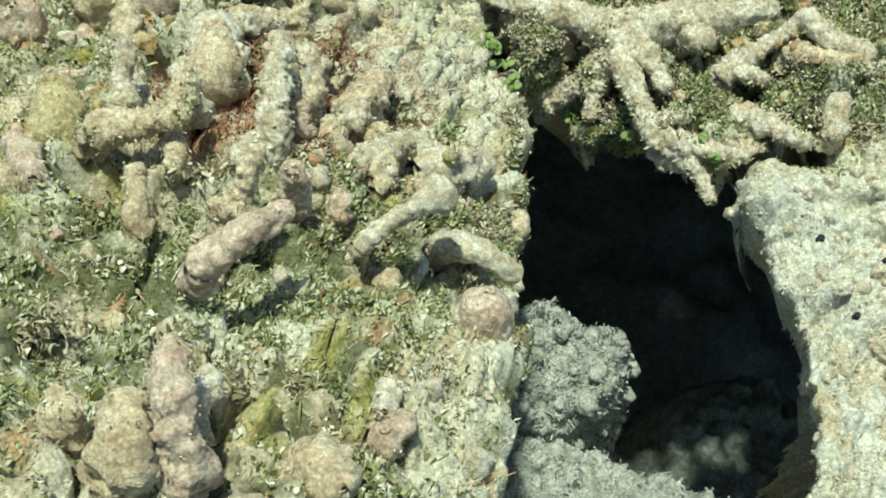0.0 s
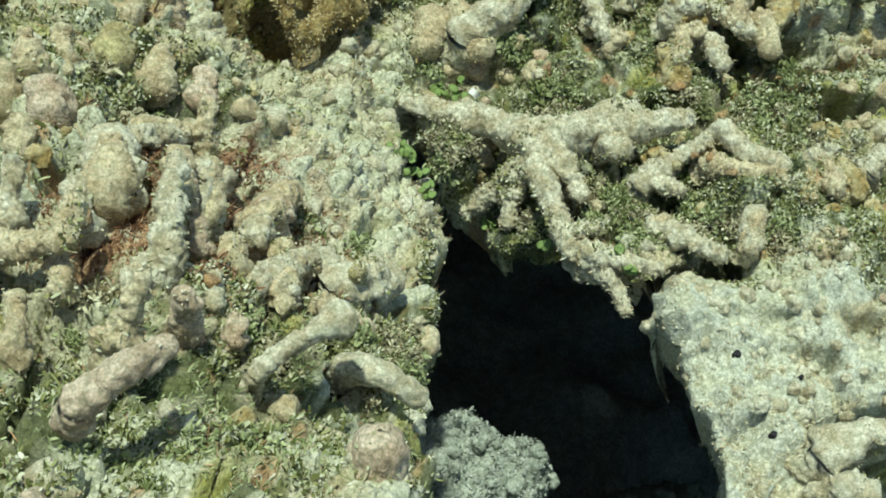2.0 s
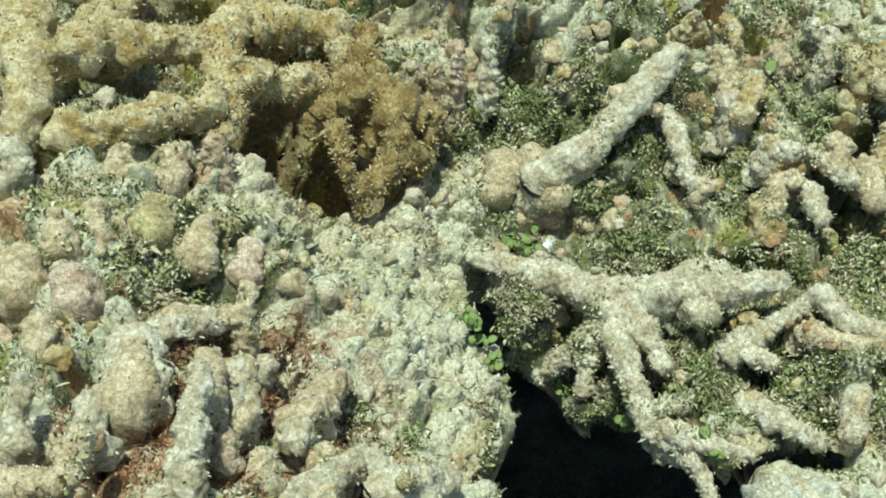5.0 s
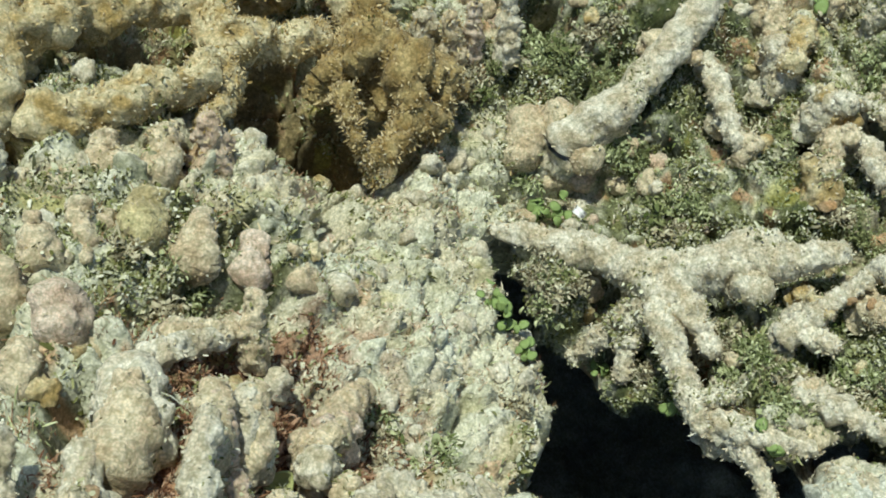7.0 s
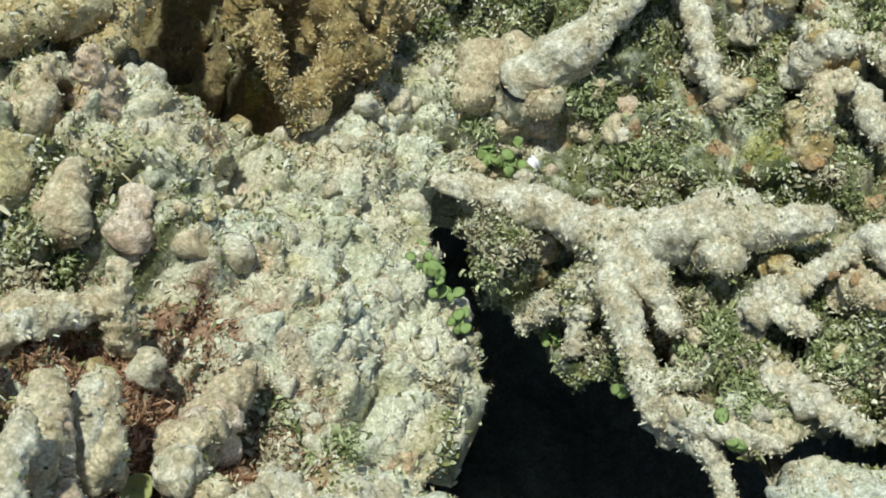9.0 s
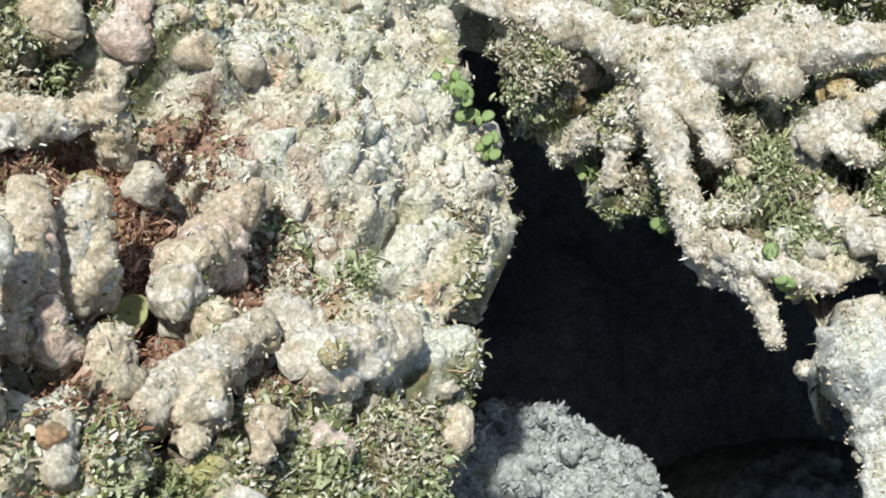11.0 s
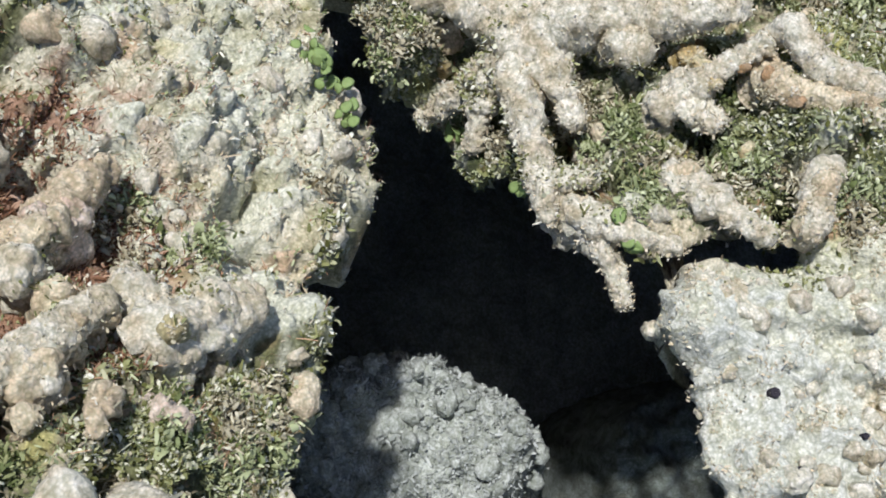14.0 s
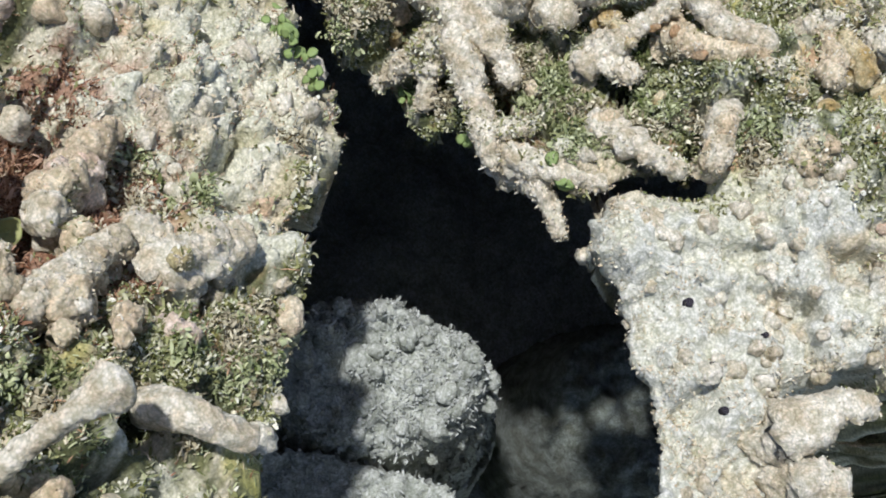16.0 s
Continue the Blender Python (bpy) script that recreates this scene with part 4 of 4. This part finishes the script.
for sheet in ("reef_mound", "reef_ledge", "plate_coral"):
    v, nrm = SHEETS[sheet]
    x, y = v[:, 0], v[:, 1]
    mound, green, brown, plate = regions(x, y)
    seen = (x > -0.32) & (x < 0.64) & (y > -0.58) & (y < 0.46) & (v[:, 2] > relief(x, y) - 0.10)
    n2, n3 = fbm(v, 0.02, 2, 95), vnoise(v, 0.05, 96)
    if sheet != "plate_coral":
        fronds("green_turf", v, nrm, seen * np.clip(0.25 + green + 0.5 * n2 + 0.3 * n3 - 0.42 * mound - 0.4 * brown, 0.01, 2), 50000, 0.0040, 0.0007,
               TURF_GREEN, "short olive-green curly turf in the hollows of the reef", curl=2.2)
        fronds("pale_turf", v, nrm, seen * np.clip(0.25 + 0.7 * mound + 0.4 * n2 - 0.4 * green, 0.02, 2), 30000, 0.0030, 0.0009,
               TURF_PALE, "pale sandy fuzz coating the reef's knobs", curl=2.4)
        fronds("brown_turf", v, nrm, seen * np.clip(brown + 0.3 * n2 - 0.05, 0.005, 2), 22000 if sheet == "reef_mound" else 3000, 0.0050, 0.0004,
               TURF_BROWN, "reddish-brown feathery turf between coral fingers", curl=2.0)
    else:
        fronds("pale_turf", v, nrm, seen * np.clip(0.4 + n2, 0.05, 2), 16000, 0.0022, 0.0008, TURF_PALE, "pale sandy fuzz on the plate coral")



for sheet, count in (("reef_mound", 64000), ("reef_ledge", 52000)):
    v, nrm = SHEETS[sheet]
    x, y = v[:, 0], v[:, 1]
    mound, green, brown, plate = regions(x, y)
    rim = blob(x, y, 0.08, -0.24, 0.04, 0.05) + blob(x, y, 0.03, -0.28, 0.05, 0.03)
    clump = smooth(-0.25, 0.45, fbm(v, 0.022, 2, 98))
    upper = (v[:, 2] > relief(x, y) - 0.09) & (x > -0.30) & (x < 0.60) & (y > -0.56) & (y < 0.42)
    fronds("flaky_weed", v, nrm, upper * clump * np.clip(0.35 + green + 1.2 * rim - 0.45 * mound - 0.3 * brown, 0.02, 3), count, 0.0033, 0.0014,
           FLAKES, "frilly pale green and olive weed flakes clumped on the reef", curl=1.6, segments=3)
    if sheet == "reef_mound":
        fronds("rusty_weed", v, nrm, upper * np.clip(brown - 0.3 + 0.15 * clump, 0.0, 2), 15000, 0.0036, 0.0009,
               RUSTY, "rusty brown frilly weed between coral fingers", curl=1.8, segments=3)
stem_v, stem_n, stem_f = (np.concatenate([c[k] for c in STEM_SKIN]) for k in range(3))
brownish = blob(stem_v[:, 0], stem_v[:, 1], 0.0, 0.08, 0.06, 0.07) + blob(stem_v[:, 0], stem_v[:, 1], -0.17, 0.11, 0.12, 0.10)
patch = vnoise(stem_v, 0.025, 97)
fronds("pale_fuzz", stem_v, stem_n, stem_f * np.clip(1 - 0.6 * brownish, 0.02, 1), 60000, 0.0018, 0.0008, TURF_PALE, "pale sandy fuzz on the coral fingers and branches")
fronds("green_fuzz", stem_v, stem_n, stem_f * np.clip(2 * patch - 0.6 - 0.6 * brownish, 0.002, 1), 16000, 0.0026, 0.0013, FLAKES, "thin green weed on the coral fingers and branches")
fronds("olive_fuzz", stem_v, stem_n, np.clip(brownish, 0, 1), 20000, 0.0026, 0.0010, TURF_OLIVE, "olive-brown fuzz coating the lattice coral and sponge")
rock_v = np.concatenate([BOULDERS["grey_coral"], BOULDERS["front_rock"]])
rock_v = rock_v[rock_v[:, 2] > -0.45]
fronds("grey_fuzz", rock_v, np.tile((0.0, 0.0, 1.0), (len(rock_v), 1)), np.ones(len(rock_v)), 32000, 0.0042, 0.0013, TURF_GREY, "grey fuzz on the coral head in the cleft")


for sheet, count, spread in (("reef_mound", 280, 1.0), ("reef_ledge", 280, 1.0), ("plate_coral", 170, 0.7), ("grey_coral", 120, 0.9)):
    v, nrm = SHEETS[sheet] if sheet in SHEETS else (BOULDERS[sheet], np.tile((0.0, 0.0, 1.0), (len(BOULDERS[sheet]), 1)))
    mound, green, brown, plate = regions(v[:, 0], v[:, 1])
    ok = v[:, 2] > -0.36 if sheet == "grey_coral" else (v[:, 2] > relief(v[:, 0], v[:, 1]) - 0.04) & (v[:, 0] > -0.27) & (v[:, 0] < 0.56) & (v[:, 1] > -0.53) & (v[:, 1] < 0.36)
    chance = ok * np.clip(1 - 0.6 * green - 0.9 * brown, 0.05, 1)
    for k in rng.choice(len(v), count, replace=False, p=chance / chance.sum()):
        size = rng.uniform(0.0035, 0.009) * spread
        kind = (0, 2)[int(rng.integers(0, 2))] if mound[k] > 0.45 else int(rng.integers(0, 6)) if sheet[:4] == "reef" else (0, 2)[int(rng.integers(0, 2))] if sheet == "plate_coral" else 6
        up = Vector(nrm[k] + rng.normal(0, 0.25, 3))
        ob = part("lump", LUMPS[kind], REEF[sheet])
        ob.matrix_basis = Matrix.LocRotScale(Vector(v[k]) - up.normalized() * size * 0.15, up.to_track_quat("Z", "Y") @ Euler((0, 0, rng.uniform(0, 6.28))).to_quaternion(),
                                             Vector((size, size * rng.uniform(0.7, 1.2), size * rng.uniform(0.7, 1.3))))


def disc_plant(place, leaves, size, seed):
    """A chain-leaved seaweed: overlapping round leaves on one another's rims."""
    r = random.Random(seed)
    thing = empty_thing("disc_seaweed", place, "bright green seaweed with small round leaves on the rim", "seaweed", "disc seaweeds")
    for _ in range(leaves):
        s = size * r.uniform(0.7, 1.15)
        off = Vector((r.gauss(0, 0.9), r.gauss(0, 0.9), r.uniform(0, 1.2))) * size * 1.1
        turn = Euler((r.uniform(-0.9, 0.9), r.uniform(-0.9, 0.9), r.uniform(0, 6.3))).to_matrix()
        verts, f = [], []
        for ring, (q, h) in enumerate(((0.0, 0.12), (0.6, 0.10), (1.0, 0.0), (0.6, -0.10), (0.0, -0.12))):
            for k in range(10):
                a = k * math.tau / 10
                wave = 1 + 0.1 * math.sin(3 * a + seed)
                verts.append(turn @ Vector((q * s * math.cos(a) * wave, q * s * math.sin(a) * wave * 0.85, h * s + 0.12 * s * math.sin(2 * a) * q)) + off)
        for ring in range(4):
            for k in range(10):
                f.append((ring * 10 + k, ring * 10 + (k + 1) % 10, ring * 10 + 10 + (k + 1) % 10, ring * 10 + 10 + k))
        part("leaf", mesh_of("leaf", [tuple(c) for c in verts], f, [LEAF]), thing)


def skin_height(x, y):
    best = None
    for v, _ in SHEETS.values():
        d = (v[:, 0] - x) ** 2 + (v[:, 1] - y) ** 2 + 0.02 * np.clip(0.1 - v[:, 2], 0, 1) ** 2
        k = int(np.argmin(d))
        if best is None or d[k] < best[0]:
            best = (d[k], float(v[k, 2]))
    return best[1]


for n, (x, y, leaves, size) in enumerate(((0.081, -0.052, 6, 0.0045), (0.088, -0.058, 7, 0.0045), (0.094, -0.066, 7, 0.004), (0.105, -0.083, 6, 0.004),
                                          (0.115, 0.045, 9, 0.005), (0.13, 0.04, 8, 0.005), (0.255, -0.135, 6, 0.005), (0.205, -0.1, 7, 0.005),
                                          (0.30, 0.19, 8, 0.006), (0.17, -0.06, 6, 0.004))):
    disc_plant((x, y, skin_height(x, y) + 0.002), leaves, size, n)


# ---- bushy tufts of weed, one by one ----
def tuft_mesh(name, seed, mat, blades=125, size=0.010):
    """A bush of curled ribbons that fan out from one root."""
    r = np.random.default_rng(seed)
    way = r.normal(0, 1, (blades, 3))
    way[:, 2] = np.abs(way[:, 2]) + 0.25
    way /= np.linalg.norm(way, axis=1)[:, None]
    across = np.cross(way, r.normal(0, 1, (blades, 3)))
    across /= np.linalg.norm(across, axis=1)[:, None]
    bend = np.cross(way, across)
    L, W = size * r.uniform(0.5, 1.2, (blades, 1)), 0.0006 * r.lognormal(0, 0.4, (blades, 1))
    c = r.normal(0, 3.6, (blades, 1))
    c = np.where(np.abs(c) < 0.1, 0.1, c)
    foot = r.normal(0, 0.0048, (blades, 3)) * (1, 1, 0.45)
    rows = []
    for k in range(5):
        a = c * k / 4
        at = foot + way * (L / c) * np.sin(a) + bend * (L / c) * (1 - np.cos(a))
        half = across * W * (0.5, 0.8, 1.0, 0.9, 0.4)[k]
        rows += [at - half, at + half]
    verts = np.stack(rows, 1).reshape(-1, 3)
    o = np.arange(blades)[:, None] * 10
    f = np.stack([o + (2 * k, 2 * k + 1, 2 * k + 3, 2 * k + 2) for k in range(4)], 1).reshape(-1, 4)
    return mesh_of(name, verts, f, [mat])


TUFTS = [tuft_mesh("algae_tuft", 40 + k, (TURF_GREEN, TURF_FRIZZ, TURF_WEED, TURF_GREEN, TURF_FRIZZ)[k], blades=200, size=(0.0065, 0.0075, 0.007, 0.006, 0.007)[k]) for k in range(5)]


def tufts_at(*spots):
    for x, y in spots:
        for _ in range(3):
            ax, ay = x + rng.normal(0, 0.009), y + rng.normal(0, 0.009)
            k = int(rng.integers(0, 5))
            if signed(np.array([ax]), np.array([ay]), CLEFT)[0][0] < 0.008:
                continue
            ob = new("algae_tuft", TUFTS[k])
            size = rng.uniform(0.7, 1.25)
            ob.matrix_basis = Matrix.LocRotScale(Vector((ax, ay, skin_height(ax, ay) - 0.002)), Euler((rng.normal(0, 0.35), rng.normal(0, 0.35), rng.uniform(0, 6.28))), Vector((size, size, size)))
            tagged(ob, label="curly dark green weed tuft on the reef" if k == 2 else "frizzy olive-brown algae tuft with pale tips" if k in (1, 4) else "frizzy grey-green algae tuft on the reef", category="algae", group="algae tufts")


def plant_tufts():
    tufts_at((0.094, -0.258), (0.086, -0.280), (0.077, -0.252), (0.064, -0.300), (-0.013, -0.277), (0.044, -0.288), (0.099, -0.236), (0.053, -0.261))
    tufts_at((0.003, -0.291), (0.019, -0.181), (0.100, -0.129), (-0.101, -0.122), (0.205, -0.082), (0.244, -0.079), (0.197, -0.075), (0.122, -0.018))
    tufts_at((0.211, 0.052), (0.160, 0.083), (0.039, -0.170), (0.135, 0.053), (0.263, 0.097), (0.235, -0.100), (-0.114, -0.112), (0.120, 0.154))
    tufts_at((0.150, 0.171), (-0.093, -0.238), (0.019, -0.173), (0.314, 0.023), (0.355, 0.005), (0.187, 0.087), (0.217, 0.026), (0.308, 0.190))
    tufts_at((0.335, 0.136), (0.067, 0.132), (-0.097, -0.115), (0.249, -0.070), (0.239, -0.059), (-0.102, -0.321), (-0.046, -0.420), (-0.015, -0.394))
    tufts_at((-0.130, -0.482), (-0.134, -0.442), (0.071, -0.256), (0.092, -0.258), (0.020, -0.383), (-0.047, -0.455), (-0.062, -0.421), (0.004, -0.490))
    tufts_at((-0.132, -0.359), (-0.022, -0.449), (0.382, 0.036), (0.350, 0.017), (0.415, 0.122), (0.446, 0.230), (0.122, 0.153), (0.305, 0.248))
    tufts_at((0.486, 0.038), (0.357, 0.140), (0.375, 0.020), (0.395, 0.034), (0.41, 0.018), (0.365, 0.04), (0.125, -0.012), (0.143, -0.02))
    tufts_at((0.265, -0.066), (0.283, -0.087), (0.269, -0.097), (0.306, -0.073), (0.299, -0.053), (0.255, -0.097), (0.310, -0.100), (0.239, -0.051))
    tufts_at((0.302, -0.100), (0.318, -0.098), (0.335, -0.100), (0.35, -0.108), (0.365, -0.12))


plant_tufts()


# ---- small things ----
ORANGE = crust_material("orange_crust", cover=False, base=(0.50, 0.29, 0.13), dull=(0.40, 0.28, 0.16), fleck=(0.6, 0.46, 0.3))
ORANGE_LUMP = lump_mesh("orange_crust", 31, ORANGE)
DARK = leaf_material("dark_pit", (0.02, 0.018, 0.02), (0.05, 0.045, 0.05))
SHELL = leaf_material("white_shell", (0.75, 0.74, 0.70), (0.85, 0.84, 0.8))


def near_skin(x, y, z):
    """The skin point, of reef or stem, that lies nearest."""
    best = None
    for v in [a for a, _ in SHEETS.values()] + [stem_v]:
        d = ((v - (x, y, z)) ** 2).sum(1)
        k = int(np.argmin(d))
        if best is None or d[k] < best[0]:
            best = (d[k], v[k])
    return best[1]


for x, y, z in ((0.151, 0.083, -0.013), (0.143, 0.074, -0.017), (-0.006, 0.114, 0.010), (0.025, 0.114, 0.001), (-0.126, 0.026, 0.084), (0.313, -0.048, 0.047), (0.329, -0.066, 0.054), (0.300, -0.043, 0.042), (-0.172, -0.237, 0.184), (-0.032, -0.282, 0.191), (0.296, 0.021, 0.035), (-0.105, -0.260, 0.206)):
    ob = new("orange_crust", ORANGE_LUMP)
    size = rng.uniform(0.0025, 0.0045)
    ob.matrix_basis = Matrix.LocRotScale(Vector(near_skin(x, y, z)), Euler((rng.normal(0, 0.4), rng.normal(0, 0.4), rng.uniform(0, 6))), Vector((size, size * 1.3, size * 0.5)))
    tagged(ob, label="small rough orange crust growing on coral", category="sponge", group="orange crusts")


def pit_disc(x, y, r):
    """A dark round disc on the plate: the shade of a small pit, painted."""
    z = skin_height(x, y)
    ob = empty_thing("pit_disc", (x, y, z), "dark disc standing in for a shaded pit in the plate coral", "worm tube", "worm tubes")
    verts, f = [], []
    for q, h in ((r * 1.1, -0.004), (r, 0.001), (r * 0.85, 0.0018), (r * 0.5, 0.0012), (r * 0.05, 0.001)):
        verts += [(q * math.cos(k * math.tau / 14), q * math.sin(k * math.tau / 14), h + 0.0015) for k in range(14)]
    for n in range(4):
        f += [(n * 14 + k, n * 14 + (k + 1) % 14, n * 14 + 14 + (k + 1) % 14, n * 14 + 14 + k) for k in range(14)]
    part("mouth", mesh_of("mouth", verts, f, [DARK]), ob)


pit_disc(0.325, -0.209, 0.0026)
pit_disc(0.344, -0.269, 0.0022)
pit_disc(0.366, -0.226, 0.0016)
pit_disc(0.335, -0.245, 0.0014)


def shell_bit(x, y):
    """A crumpled white shell fragment."""
    u, w = np.meshgrid(np.linspace(-1, 1, 9), np.linspace(-1, 1, 7))
    v = np.c_[u.ravel() * 0.006, w.ravel() * 0.0042, 0.003 - 0.003 * u.ravel() ** 2 + 0.0012 * np.sin(6 * w.ravel() + 2 * u.ravel())]
    j, i = np.meshgrid(np.arange(6), np.arange(8), indexing="ij")
    g = np.stack([j * 9 + i, j * 9 + i + 1, (j + 1) * 9 + i + 1, (j + 1) * 9 + i], -1).reshape(-1, 4)
    n = len(v)
    v = np.vstack([v, v - (0, 0, 0.0008)])
    rim = [k for k in range(9)] + [9 * k + 8 for k in range(1, 7)] + [54 + k for k in range(7, -1, -1)] + [9 * k for k in range(5, 0, -1)]
    edge = [(a, b, b + n, a + n) for a, b in zip(rim, rim[1:] + rim[:1])]
    ob = new("shell_fragment", mesh_of("shell_fragment", v, np.vstack([g, g[:, ::-1] + n, edge]), [SHELL]))
    ob.matrix_basis = Matrix.LocRotScale(Vector((x, y, skin_height(x, y) + 0.003)), Euler((0.4, 0.3, -0.6)), Vector((0.75, 0.7, 1.2)))
    tagged(ob, label="small crumpled white shell fragment caught in turf", category="shell")


shell_bit(0.144, 0.038)
YLEAF = leaf_material("yellow_green_leaf", (0.30, 0.34, 0.10), (0.52, 0.52, 0.24), 0.5, 0.1)


def cup_leaf(x, y, lift, size):
    """A small cupped leaf on a short stalk."""
    r, a = np.meshgrid(np.linspace(0.05, 1, 6), np.linspace(0, 2 * np.pi, 19)[:-1], indexing="ij")
    wave = 1 + 0.12 * np.sin(3 * a + 1)
    top = np.c_[(r * np.cos(a) * wave).ravel(), (r * np.sin(a) * 0.8).ravel(), (0.35 * r**2 + 0.06 * np.sin(5 * a) * r).ravel()] * size
    j, i = np.meshgrid(np.arange(5), np.arange(18), indexing="ij")
    g = np.stack([j * 18 + i, j * 18 + (i + 1) % 18, (j + 1) * 18 + (i + 1) % 18, (j + 1) * 18 + i], -1).reshape(-1, 4)
    v = np.vstack([top, top - (0, 0, 0.08 * size)])
    rim = [(90 + k, 90 + (k + 1) % 18, 198 + (k + 1) % 18, 198 + k) for k in range(18)]
    z = skin_height(x, y)
    ob = empty_thing("cup_leaf", (x, y, z), "yellow-green cupped leaf on a short stalk among brown turf", "seaweed", "cup leaves")
    blade = part("blade", mesh_of("blade", v, np.vstack([g, g[:, ::-1] + 108, rim]), [YLEAF]), ob)
    blade.matrix_basis = Matrix.LocRotScale(Vector((0, 0, lift)), Euler((0.5, -0.4, 0.8)), None)
    v, g = tube([(0, 0, -0.002, 0.001), (0.0005, 0, lift * 0.5, 0.0009), (0, 0, lift, 0.0008)], 950, nodule=0.0, lump=0.1, sides=8)
    part("stalk", mesh_of("stalk", v, g, [YLEAF]), ob)


cup_leaf(-0.030, -0.222, 0.016, 0.0085)
cup_leaf(0.018, 0.070, 0.012, 0.006)
cup_leaf(-0.052, -0.235, 0.012, 0.006)
